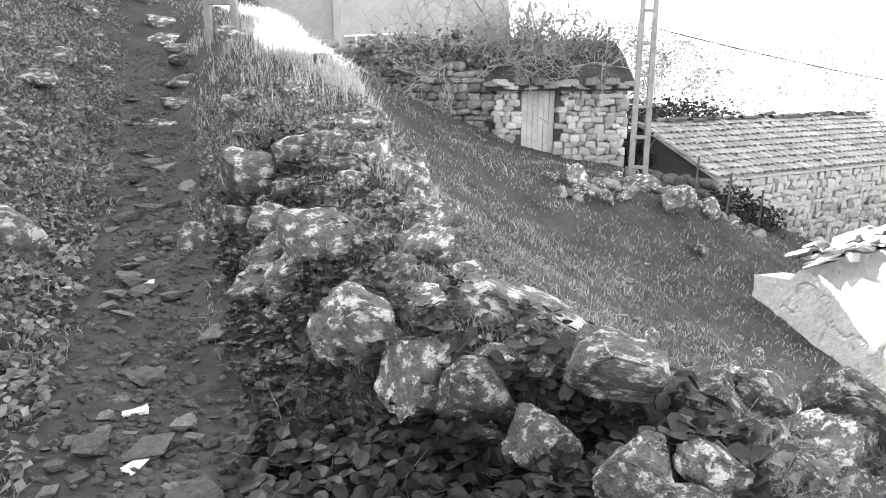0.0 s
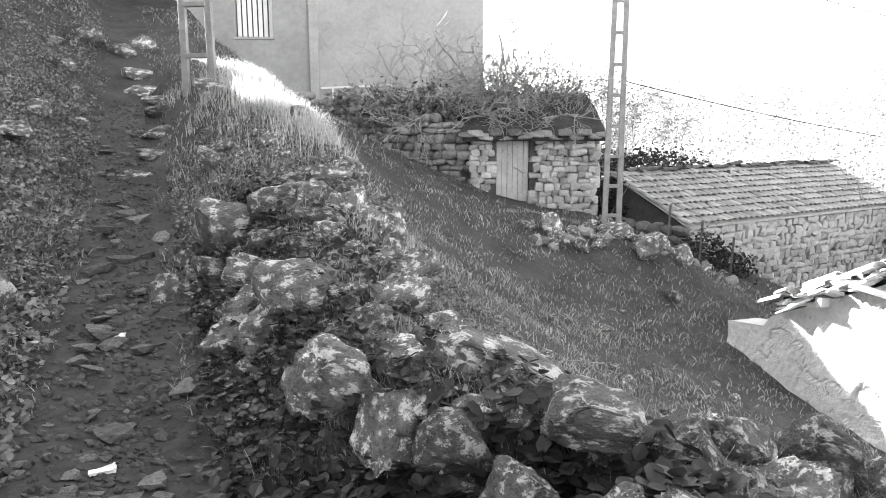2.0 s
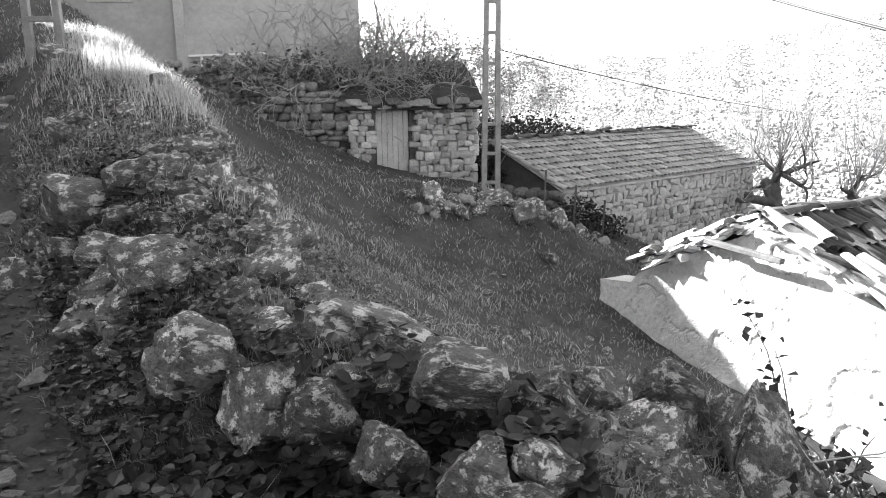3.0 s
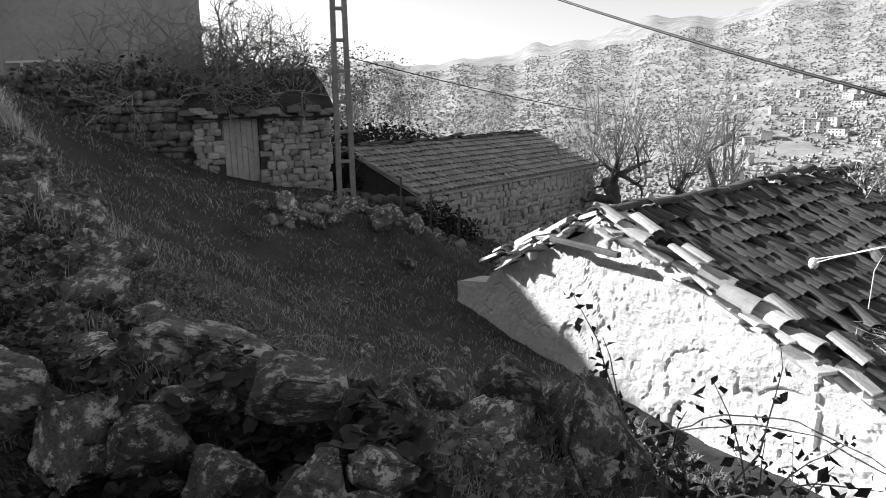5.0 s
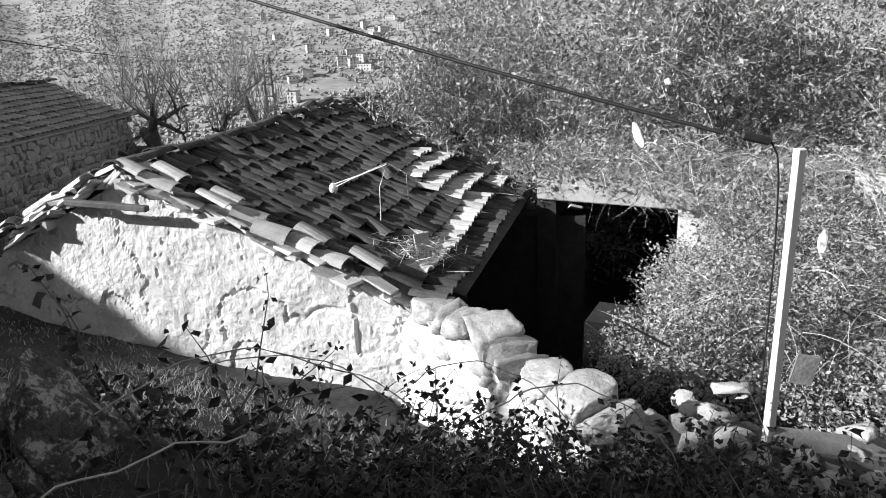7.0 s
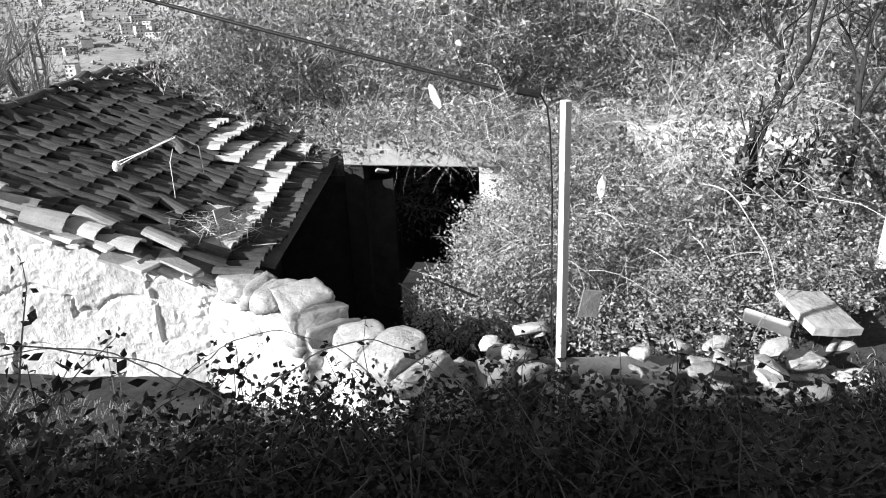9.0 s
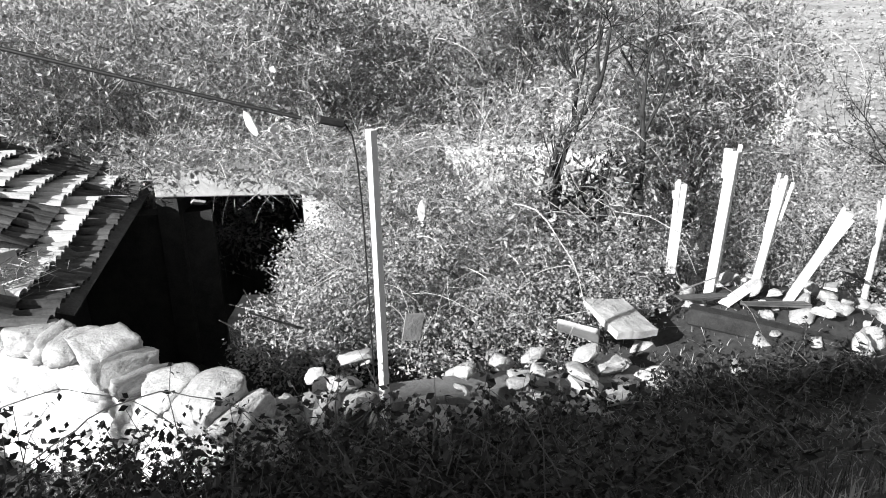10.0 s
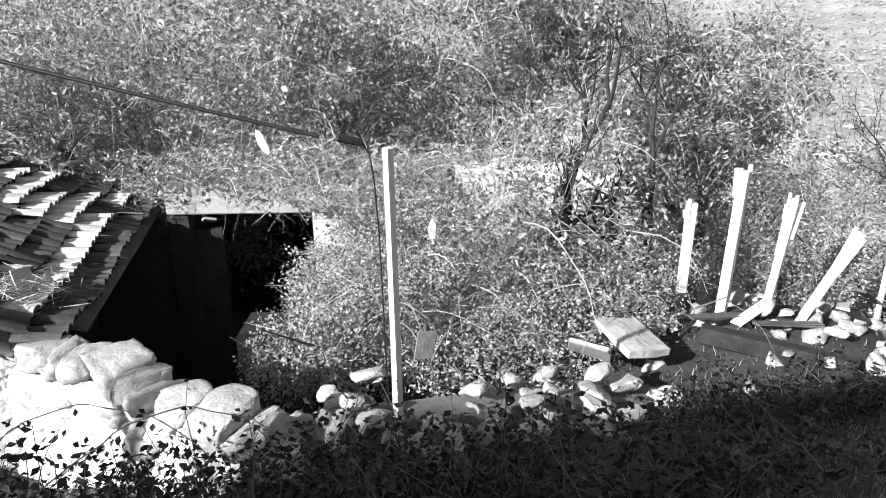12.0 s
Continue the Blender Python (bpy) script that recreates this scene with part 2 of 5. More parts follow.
def ground(x, y):
    x, y = np.asarray(x, float), np.asarray(y, float)
    yc = np.clip(y, -3, 60)
    q = (x + 0.25 + 0.39 * yc) * 0.93
    yp = np.maximum(yc, 0)
    zp = np.where(yp < 16.5, 0.0118 * yp ** 2, 3.21 + 0.12 * (1 - np.exp(-(yp - 16.5) * 1.5)))
    zp = zp + 0.3 * np.clip(yp - 16.5, 0, 9) * (1 - sstep(1.2, 4.2, q))
    left = np.maximum(0, -q - 0.45)
    z = zp + 0.85 * np.minimum(left, 1.6) + 0.42 * np.maximum(left - 1.6, 0) * (1 - sstep(25, 60, left) * 0.7)
    right = np.maximum(0, q - 1.9)
    k = sstep(1.0, 3.0, y)
    z = z - 1.3 * (1 - (1 - k) * np.exp(-right / 1.5) - k * np.exp(-(right / 2.6) ** 1.6)) - 0.28 * right - 0.16 * np.maximum(0, q - 10)
    along = sstep(1.9, 2.5, y + 0.4 * (x - 0.6) + 0.1)
    z = z + (0.4 + 0.22 * sstep(2.6, 5.0, y) + 0.22 * np.exp(-((q - 1.7) / 0.5) ** 2) * sstep(5, 7, y) * (1 - sstep(11, 13, y))) * sstep(0.35, 1.15, q) * (1 - sstep(-0.25, 0.35, q - mound_edge(y))) * along * (1 - sstep(13, 17, y))
    # the bank under the stone edging beside the path, running out to the downhill side
    px, py = x - 0.2, y - 2.35
    s = np.clip(px * 0.985 - py * 0.17, 0, 1.9)
    dist = np.hypot(px - 0.985 * s, py + 0.17 * s)
    z = z + (0.05 + 0.5 * sstep(0.5, 1.5, s)) * np.exp(-(dist / 0.42) ** 2)
    z = z + 0.42 * np.exp(-((x - 0.75) / 0.5) ** 2 - ((y - 1.65) / 0.3) ** 2)
    # sunk yard beside the ruin, and a level terrace for the house
    z = z - 1.5 * sstep(5.9, 6.8, x) * (1 - sstep(11, 14, x)) * sstep(0.2, 1.4, y) * (1 - sstep(3.2, 4.4, y))
    z = z + 0.9 * np.exp(-((x - 8.9) / 1.7) ** 2 - ((y + 4.3) / 2.0) ** 2)
    z = z + 0.42 * np.exp(-((x - 4.2) / 2.2) ** 2 - ((y - 13.2) / 1.8) ** 2) - 0.35 * np.exp(-((x - 2.2) / 2.5) ** 2 - ((y - 16.6) / 1.5) ** 2)
    near = np.hypot(x, y)
    z = z + (0.035 * wave(x, y, 1.7) + 0.012 * wave(x, y, 6.0, 2)) * np.exp(-near / 60)
    # valley floor and the mountains across it
    far = np.hypot(x - 0, y - 0)
    az = np.degrees(np.arctan2(x, y))
    valley = -18 - 40 * sstep(60, 400, far)
    z = valley + np.logaddexp(0, (z - valley) / 2.0) * 2.0
    climb = sstep(250, 2400, far) ** 1.15
    peak = 130 + 190 * sstep(22, 60, az) + sstep(1500, 2400, far) * (40 * np.exp(-((az - 30.3) / 1.3) ** 2) + 50 * np.exp(-((az - 38.5) / 2.4) ** 2)) + 8 * np.sin(az * 0.8) + 5 * np.sin(az * 2.1)
    hills = climb * (peak + 58) * (1 - 0.5 * sstep(2500, 4200, far)) + sstep(120, 500, far) * (5 * wave(x, y, 0.005, 1) + 0.6 * wave(x, y, 0.02, 4))
    z = z + np.where(far > 80, hills * sstep(-60, 60, x + 0.3 * y - 20), 0)
    # unseen knolls on the uphill side, added to block the low sun behind them
    d, e = (x - y) * 0.7071, (x + y) * 0.7071
    z = z + (3.75 + 0.4 * np.clip(e - 8, 0, 3)) * np.exp(-((d + 34) / 6.0) ** 2) * sstep(5.0, 8.0, e) * (1 - sstep(11.5, 15, e))
    return z + (4.1 + 0.62 * np.clip(3.5 - e, 0, 6)) * (1 - 0.55 * sstep(4.2, 4.8, e) - 0.45 * sstep(5.9, 7.6, e)) * sstep(-25, -12, e) * np.exp(-((d + 22) / 4.5) ** 2)


def gz(x, y):
    return float(ground(x, y))


def sheet(name, X, Y, material):
    Z = ground(X, Y)
    V = np.stack([X, Y, Z], -1).reshape(-1, 3)
    nx, ny = X.shape
    i = np.arange(nx - 1)[:, None] * ny + np.arange(ny - 1)[None]
    F = np.stack([i, i + ny, i + ny + 1, i + 1], -1).reshape(-1, 4)
    me = bpy.data.meshes.new(name)
    me.from_pydata(V.tolist(), [], F.tolist())
    me.materials.append(material)
    me.polygons.foreach_set("use_smooth", [True] * len(me.polygons))
    return me


def spread(a, b, n, mid, power):
    k = np.linspace(-1, 1, n)
    s = np.sign(k) * np.abs(k) ** power
    return mid + np.where(s < 0, s * (mid - a), s * (b - mid))


gx, gy = spread(-60, 80, 330, 2.0, 2.0), spread(-45, 80, 330, 4.0, 2.0)
X, Y = np.meshgrid(gx, gy, indexing="ij")
tagged(new("ground", sheet("ground", X, Y, EARTH)), "trodden earth and turf falling away from the path", "ground", kind="structure")
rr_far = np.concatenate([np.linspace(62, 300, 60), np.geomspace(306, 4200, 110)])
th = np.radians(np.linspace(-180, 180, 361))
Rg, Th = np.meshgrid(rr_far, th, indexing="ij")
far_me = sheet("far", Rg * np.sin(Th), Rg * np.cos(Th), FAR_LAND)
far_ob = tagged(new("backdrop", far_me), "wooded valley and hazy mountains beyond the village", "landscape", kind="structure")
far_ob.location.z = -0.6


# ---- ruined house with the white gable ----
def frame_of(origin, ux, uy):
    """Local frame: first axis along ux, second horizontal across it."""
    u = Vector((ux, uy, 0)).normalized()
    v = Vector((-u.y, u.x, 0))
    return Matrix(((u.x, v.x, 0, origin[0]), (u.y, v.y, 0, origin[1]), (0, 0, 1, origin[2]), (0, 0, 0, 1)))


def canal_tile(length=0.46, w0=0.105, w1=0.085, thick=0.014, segs=5):
    """A half-round clay tile lying along x, wide end at x=0, hollow below."""
    V, Fc = [], []
    for x, w in ((0, w0), (length, w1)):
        for k in range(segs + 1):
            a = math.pi * k / segs
            for r in (w, w - thick):
                V.append(Vector((x, r * math.cos(a), r * 0.6 * math.sin(a))))
    m = 2 * (segs + 1)
    for k in range(segs):
        a = 2 * k
        Fc += [(a, a + 2, m + a + 2, m + a), (a + 1, m + a + 1, m + a + 3, a + 3), (a, a + 1, a + 3, a + 2), (m + a, m + a + 2, m + a + 3, m + a + 1)]
    Fc += [(0, m, m + 1, 1), (2 * segs, 2 * segs + 1, m + 2 * segs + 1, m + 2 * segs)]
    return V, Fc


def prism(poly, depth, bm=None):
    """A slab: the outline poly of (s, z) in the plane x=0, carried to x=depth."""
    bm = bm or bmesh.new()
    a = [bm.verts.new((0, s, z)) for s, z in poly]
    b = [bm.verts.new((depth, s, z)) for s, z in poly]
    bm.faces.new(a)
    bm.faces.new(b[::-1])
    n = len(poly)
    for i in range(n):
        bm.faces.new((a[i], b[i], b[(i + 1) % n], a[(i + 1) % n]))
    bmesh.ops.recalc_face_normals(bm, faces=bm.faces[:])
    return bm


RUIN = frame_of((5.7, 7.4, 0.0), 0.965, 0.265)      # x along the ridge, y towards the back eave
RIDGE, BACK, FRONT, LONG = 0.02, 2.14, 4.2, 11.2


def roof_z(s):
    """Height of the ruin's roof at s metres in front of its ridge (negative: behind it)."""
    return RIDGE - (0.386 * s if s > 0 else -0.49 * s)


ruin = empty("ruined_house", RUIN)
tagged(ruin, "half-ruined stone house with a whitewashed gable and clay tile roof", "house")
END, CORNER = 3.8, 3.0                                # the wall runs on a little past both eaves


def wall_top(s):
    """Height of the gable wall's head, s metres behind the ridge; past the eaves it is a broken shoulder."""
    return float(np.interp(s, (-END, -3.4, 0, BACK, BACK + 0.15, CORNER),
                           (-1.72, roof_z(3.4) - 0.18, RIDGE - 0.15, roof_z(-BACK) - 0.15, -1.36, -1.47)))


heads = [CORNER - (CORNER + END) * i / 40 for i in range(41)]
bm = prism([(s, wall_top(s) - 0.01) for s in heads] + [(-END, -4.2), (CORNER, -4.2)], 0.5)
# the plaster face: a fine uneven skin in front of the wall, cut to its outline
nu, nv = 220, 90
grid = []
for i in range(nu + 1):
    s = CORNER - (CORNER + END) * i / nu
    hi = wall_top(s)
    worn = min(1.0, max(0.0, (-s - 2.9) / 0.6))       # in front the plaster is gone and the rubble shows
    col = []
    for k in range(nv + 1):
        z = -4.0 + (hi + 4.0) * k / nv
        v = Vector((0, s, z))
        dep = 0.03 * noise.noise(v * 1.6) + 0.016 * noise.noise(v * 5.0) + 0.01 * noise.noise(v * 13.0)
        chip = noise.noise(Vector((4, s * 13.0, z * 7.0)))
        dep -= 0.13 * max(0.0, chip - 0.48) * max(0.0, 0.6 + 1.5 * noise.noise(v * 1.1))
        crack = abs(noise.noise(Vector((8, s * 0.9 + 0.25 * noise.noise(v * 4.0), z * 0.55))))
        dep -= 0.05 * max(0.0, 1 - crack / 0.018)
        big = noise.noise(Vector((9, s * 1.1, z * 1.1)))
        dep -= 0.03 if big > 0.38 else 0.0
        cell = noise.voronoi(Vector((1, s * 3.1, z * 4.2)))[0]
        dep += worn * (0.14 * min(0.35, cell[1] - cell[0]) - 0.05)
        col.append(bm.verts.new((-0.05 - dep, s, z)))
    grid.append(col)
for i in range(nu):
    for k in range(nv):
        bm.faces.new((grid[i][k], grid[i][k + 1], grid[i + 1][k + 1], grid[i + 1][k]))
part("wall", bm, PLASTER, ruin, "lime-plastered gable wall with flaking patches")
part("wall", box((LONG, 0.45, 4.0), Matrix.Translation((LONG / 2, BACK - 0.23, roof_z(-BACK) - 2.16))), WALLSTONE, ruin)
part("wall", prism([(BACK - 0.5, roof_z(-BACK) - 0.2), (0, RIDGE - 0.2), (-3.0, roof_z(3.0) - 0.2), (-3.0, -4.2), (BACK - 0.5, -4.2)], 0.45), WALLSTONE, ruin).location.x = LONG - 3.2
# inner walls added to close the hollow, its shade in their colour
part("wall", box((2.2, 0.4, 3.0), Matrix.Translation((4.4, -2.8, roof_z(2.8) - 1.8))), SHADESTONE, ruin, "inner wall coloured near-black for the unlit hollow")
part("wall", box((0.4, 2.6, 3.0), Matrix.Translation((5.3, -3.9, roof_z(3.9) - 1.8))), SHADESTONE, ruin, "inner wall coloured near-black for the unlit hollow")
for s in (-1.2, 0.05, 1.9):
    part("rafter", beam((-0.2, -s, roof_z(s) - 0.16), (LONG, -s, roof_z(s) - 0.13), 0.1, 0.12), WOOD, ruin)
bm = bmesh.new()
for s0, s1 in ((-BACK - 0.15, 0), (0, FRONT - 0.1)):
    d = 0.04
    x0 = 0.1
    pts = [(x0, -s0, roof_z(s0) - d), (LONG, -s0, roof_z(s0) - d), (LONG - (3.0 if s1 > 0 else 0), -s1, roof_z(s1) - d), (x0 + (0.5 if s1 > 0 else 0), -s1, roof_z(s1) - d)]
    a = [bm.verts.new(p) for p in pts]
    b = [bm.verts.new((p[0], p[1], p[2] - 0.03)) for p in pts]
    bm.faces.new(a)
    bm.faces.new(b[::-1])
    for i in range(len(a)):
        bm.faces.new((a[i], b[i], b[(i + 1) % len(a)], a[(i + 1) % len(a)]))
bmesh.ops.recalc_face_normals(bm, faces=bm.faces[:])
part("roof", bm, DARKWOOD, ruin, "reed and board bed of the roof")

TV, TF = canal_tile()
# one tile in two tones: dark for the roof's shade, pale for sunlight
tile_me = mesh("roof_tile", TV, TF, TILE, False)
sunlit_me = mesh("roof_tile", TV, TF, VERGE, False)
rr = random.Random(4)
rest_V, rest_F, made = [], [], 0
course, pitch = 0.36, 0.2
for row in range(11):
    s = 0.1 + row * course
    for col in range(int(LONG / pitch)):
        x = 0.02 + (col + 0.5 * (row % 2)) * pitch + rr.uniform(-0.03, 0.03)
        if s > FRONT - 0.45 or x > LONG + 0.2 - 0.85 * max(0.0, s - 0.3):
            continue
        if rr.random() < 0.02:
            continue
        sag = -0.05 * math.sin(x * 0.9) - 0.03 * math.sin(x * 2.1 + s)
        # sunlit patch: its light comes from paler tiles lying flatter
        sun_patch = s > 0.8 and x > 2.0 + (2.8 - s) * 3.0 and x < 9.5 and noise.noise(Vector((x * 1.1, s * 1.6, 2.0))) > -0.2
        m = Matrix.Translation((x, -(s + 0.36), roof_z(s + 0.36) + (0.09 if sun_patch else 0.04) + sag + rr.uniform(0, 0.035))) @ pose(0, 0, 0, 0, (-4 if sun_patch else -19) + rr.gauss(0, 3), 90 + rr.gauss(0, 4 if rr.random() < 0.9 else 18))
        if (sun_patch or made < 190) and made < 300 and x < 8.6:
            put("roof_tile", sunlit_me if sun_patch else tile_me, m, ruin)
            made += 1
        else:
            o = len(rest_V)
            rest_V += [m @ v for v in TV]
            rest_F += [tuple(o + i for i in f) for f in TF]
for row in range(6):
    s = 0.1 + row * course
    for col in range(int(LONG / pitch)):
        x = 0.02 + col * pitch
        m = Matrix.Translation((x, s + 0.36, roof_z(-s - 0.36) + 0.04)) @ pose(0, 0, 0, 0, -18 + rr.gauss(0, 2), -90 + rr.gauss(0, 4))
        o = len(rest_V)
        rest_V += [m @ v for v in TV]
        rest_F += [tuple(o + i for i in f) for f in TF]
rest = new("roof_tiles", mesh("roof_tiles", rest_V, rest_F, TILES))
rest.parent = ruin
tagged(rest, kind="stuff")
# ridge tiles, and heavy verge tiles laid down both rakes of the gable
BV, BF = canal_tile(0.5, 0.13, 0.11, 0.018, 6)
big_tile = mesh("ridge_tile", BV, BF, TILE, False)
verge_me = mesh("verge_tile", BV, BF, VERGE, False)
x = -0.25
while x < LONG:
    put("ridge_tile", big_tile, Matrix.Translation((x, rr.gauss(0, 0.03), RIDGE + 0.03 - 0.05 * math.sin(x * 0.9) + rr.uniform(0, 0.05) + (0.16 if x > LONG - 1.0 else 0))) @ pose(0, 0, 0, 0, -3 + rr.gauss(0, 3), rr.gauss(0, 6)), ruin)
    x += 0.4
for side, end in ((1, 3.3), (-1, BACK - 0.1)):
    s = 0.1
    while s < end:
        for lane in (-0.14, 0.1):
            if rr.random() < 0.22:
                continue
            tilt = -21 if side > 0 else -24
            put("verge_tile", verge_me, Matrix.Translation((lane + rr.gauss(0, 0.03), -side * (s + 0.3), roof_z(side * (s + 0.3)) + 0.03 + rr.uniform(0, 0.08))) @ pose(0, 0, 0, rr.gauss(0, 12), tilt + rr.gauss(0, 6), side * 90 + rr.gauss(0, 13)) @ Matrix.Diagonal((rr.uniform(0.7, 1.0), 1, 1, 1)), ruin)
        s += 0.36


# loose slates and broken tiles pushed under the verge, and a beam end that throws its shade on the plaster
slates = []
for k in range(5):
    me = bpy.data.meshes.new("slate")
    bm = box((0.34, 0.2, 0.03), wobble=0.016, seed=k)
    bm.to_mesh(me)
    bm.free()
    me.materials.append(VERGE)
    slates.append(me)
for i in range(58):
    s = -2.0 + 5.5 * i / 57 + rr.gauss(0, 0.05)
    lie = pose(rr.uniform(-0.22, 0.02), -s, roof_z(s) - rr.uniform(0.0, 0.13), 0, 0, rr.uniform(-120, -60)) @ pose(0, 0, 0, rr.gauss(0, 10), (21 if s > 0 else -26) + rr.gauss(0, 8), 0)
    put("slate", slates[i % 5], lie @ Matrix.Diagonal((rr.uniform(0.6, 1.2), rr.uniform(0.7, 1.2), 1, 1)), ruin)
part("beam_end", beam((-0.34, 0.62, -0.36), (-0.3, -0.5, -0.42), 0.09, 0.07, bevel=0.01), DARKWOOD, ruin)


# ---- stone laying ----
def lay(parent, m, length, top, bottom, size, stones, seed, holes=(), depth=0.16, name="stone", limit=300, joined=DARKSTONE, keep=1.0):
    """Rough courses of stones on the wall plane of m (x along, z up, -y outwards); top and bottom are heights by x."""
    rr = random.Random(seed)
    V, Fc, count = [], [], 0
    z = min(bottom(0), bottom(length))
    zmax = max(top(0), top(length))
    while z < zmax:
        h = size * rr.uniform(0.7, 1.15)
        x = rr.uniform(-0.1, 0.05)
        while x < length:
            w = size * rr.uniform(0.8, 1.9)
            cx, cz = x + w / 2, z + h / 2 + rr.gauss(0, size * 0.06)
            x += w
            if cx > length or cz > top(cx) or cz < bottom(cx) or any(a - w * 0.25 < cx < b + w * 0.25 and c < cz < d for a, b, c, d in holes) or rr.random() > keep:
                continue
            me = rr.choice(stones)
            t = m @ Matrix.Translation((cx, rr.uniform(-0.02, 0.02), cz)) @ pose(0, 0, 0, rr.gauss(0, 3), rr.gauss(0, 5), rr.choice((0, 180)) + rr.gauss(0, 4)) @ Matrix.Diagonal((w * 1.04, depth * 1.6, h * 1.06, 1))
            if count < limit:
                put(name, me, t, parent)
                count += 1
            else:
                o = len(V)
                V += [t @ v.co for v in me.vertices]
                Fc += [tuple(o + i for i in p.vertices) for p in me.polygons]
        z += h * 0.97
    if V:
        ob = new("stonework", mesh("stonework", V, Fc, joined, False))
        ob.parent = parent
        tagged(ob, kind="stuff")


SMALL = pool(7, WALLSTONE, 40, sub=3, square=0.2, rough=0.08, flats=3)
SMALLD = pool(7, DARKSTONE, 60, sub=2, square=0.4, rough=0.16, flats=6)
LIME = pool(8, LIMESTONE, 80, sub=4, square=0.55, rough=0.16, flats=7)
CHIP = pool(7, LIMESTONE, 140, sub=3, square=0.4, rough=0.24, flats=11)
NEAR = pool(9, ROCK, 200, sub=5, square=0.42, rough=0.2)
BIG = pool(10, ROCK, 100, sub=4, square=0.45, rough=0.24)
PEB = pool(6, GRIT, 120, sub=1, square=0.7, rough=0.25)

# ---- stone hut with a plank door ----
hut = empty("stone_hut", frame_of((1.25, 16.7, 0.0), 0.995, 0.03))
tagged(hut, "low stone hut with a plank door and overgrown roof", "hut")
part("wall", box((0.62, 0.4, 3.4), Matrix.Translation((0.31, 0.25, -0.35))), JOINT, hut)
part("wall", box((1.6, 0.4, 3.4), Matrix.Translation((2.25, 0.25, -0.35))), JOINT, hut)
part("wall", box((0.4, 3.4, 3.4), Matrix.Translation((2.85, 2.1, -0.35))), JOINT, hut)
part("wall", box((0.4, 3.4, 3.4), Matrix.Translation((0.2, 2.1, -0.35))), JOINT, hut)
part("lintel", box((1.1, 0.3, 0.1), Matrix.Translation((1.02, 0.14, 1.3)), 0.02), WOOD, hut)
lay(hut, Matrix.Translation((0, 0.05, 0)), 3.05, lambda x: 1.3, lambda x: -0.7 - 0.25 * x, 0.165, SMALL, 7, holes=((0.62, 1.45, -2, 1.25),))
lay(hut, Matrix.Translation((3.06, 0.0, 0)) @ pose(0, 0, 0, 0, 0, 90), 3.4, lambda x: 1.3, lambda x: -1.4, 0.24, SMALL, 8)
door = part("door", box((0.8, 0.03, 1.75), Matrix.Translation((1.04, 0.16, 0.37))), RUST, hut, "weathered grey plank door, shut")
for i in range(6):
    part("plank", box((0.125, 0.03, 1.66 + 0.05 * math.sin(i * 2.3)), Matrix.Translation((0.71 + i * 0.132, 0.125, 0.4)) @ pose(0, 0, 0, 0, 0.6 * math.sin(i * 3), 0), 0.006), WOOD, door)
bm = prism([(-0.25, 1.28), (0.9, 2.0), (2.0, 2.45), (4.1, 1.5), (4.1, 1.3), (2.0, 2.25), (-0.2, 1.2)], 3.5)
rb = part("roof", bm, EARTH, hut, "roof buried under earth and dry growth")
rb.location.x = -0.2
for i in range(15):
    put("roof_slab", SMALLD[i % 7], Matrix.Translation((-0.15 + i * 0.24, -0.12 + 0.05 * math.sin(i * 5), 1.36 + 0.05 * math.sin(i * 2.7))) @ pose(0, 0, 0, 18, 4 * math.sin(i), 10 * math.sin(i * 3)) @ Matrix.Diagonal((0.36, 0.4, 0.09, 1)), hut)

# ---- dry stone retaining wall between the hut and the house ----
dw = frame_of((-5.6, 18.9, 0.0), 6.85, -2.1)
dry_wall = empty("dry_stone_wall", dw)
tagged(dry_wall, "dark dry stone retaining wall with loose joints", "wall")
bm = bmesh.new()
pts = [(0, 2.75), (7.1, 1.55), (7.1, -1.2), (0, 0.2)]
va = [bm.verts.new((x, 0.14, z)) for x, z in pts]
vb = [bm.verts.new((x, 0.9, z)) for x, z in pts]
bm.faces.new(va), bm.faces.new(vb[::-1])
for i in range(4):
    bm.faces.new((va[i], vb[i], vb[(i + 1) % 4], va[(i + 1) % 4]))
part("core", bm, JOINT, dry_wall)
lay(dry_wall, Matrix.Translation((0, 0.1, 0)), 7.1, lambda x: 2.85 - 0.17 * x, lambda x: 1.1 - 0.26 * x, 0.2, SMALLD, 9, depth=0.2)

# ---- long stone shed with a tile roof ----
shed_m = frame_of((6.34, 15.77, 0.0), 0.876, 0.48)
shed = empty("stone_shed", shed_m)
tagged(shed, "long stone shed with a low clay tile roof", "shed")
SL, SE, SR, SD = 9.8, -0.72, 0.35, 2.5      # length, eave, ridge, run of the roof
part("wall", box((SL, 0.4, 2.6), Matrix.Translation((SL / 2, 0.3, SE - 1.36))), JOINT, shed)
part("wall", box((SL, 0.4, 2.6), Matrix.Translation((SL / 2, 2 * SD - 0.3, SE - 1.36))), JOINT, shed)
for x in (0.0, SL - 0.4):
    part("wall", prism([(0.1, SE - 0.1), (SD, SR - 0.15), (2 * SD - 0.1, SE - 0.1), (2 * SD - 0.1, SE - 2.6), (0.1, SE - 2.6)], 0.4), JOINT, shed).location.x = x
lay(shed, Matrix.Translation((0, 0.08, 0)), SL, lambda x: SE - 0.12, lambda x: SE - 2.4, 0.2, SMALL, 11, joined=WALLSTONE)
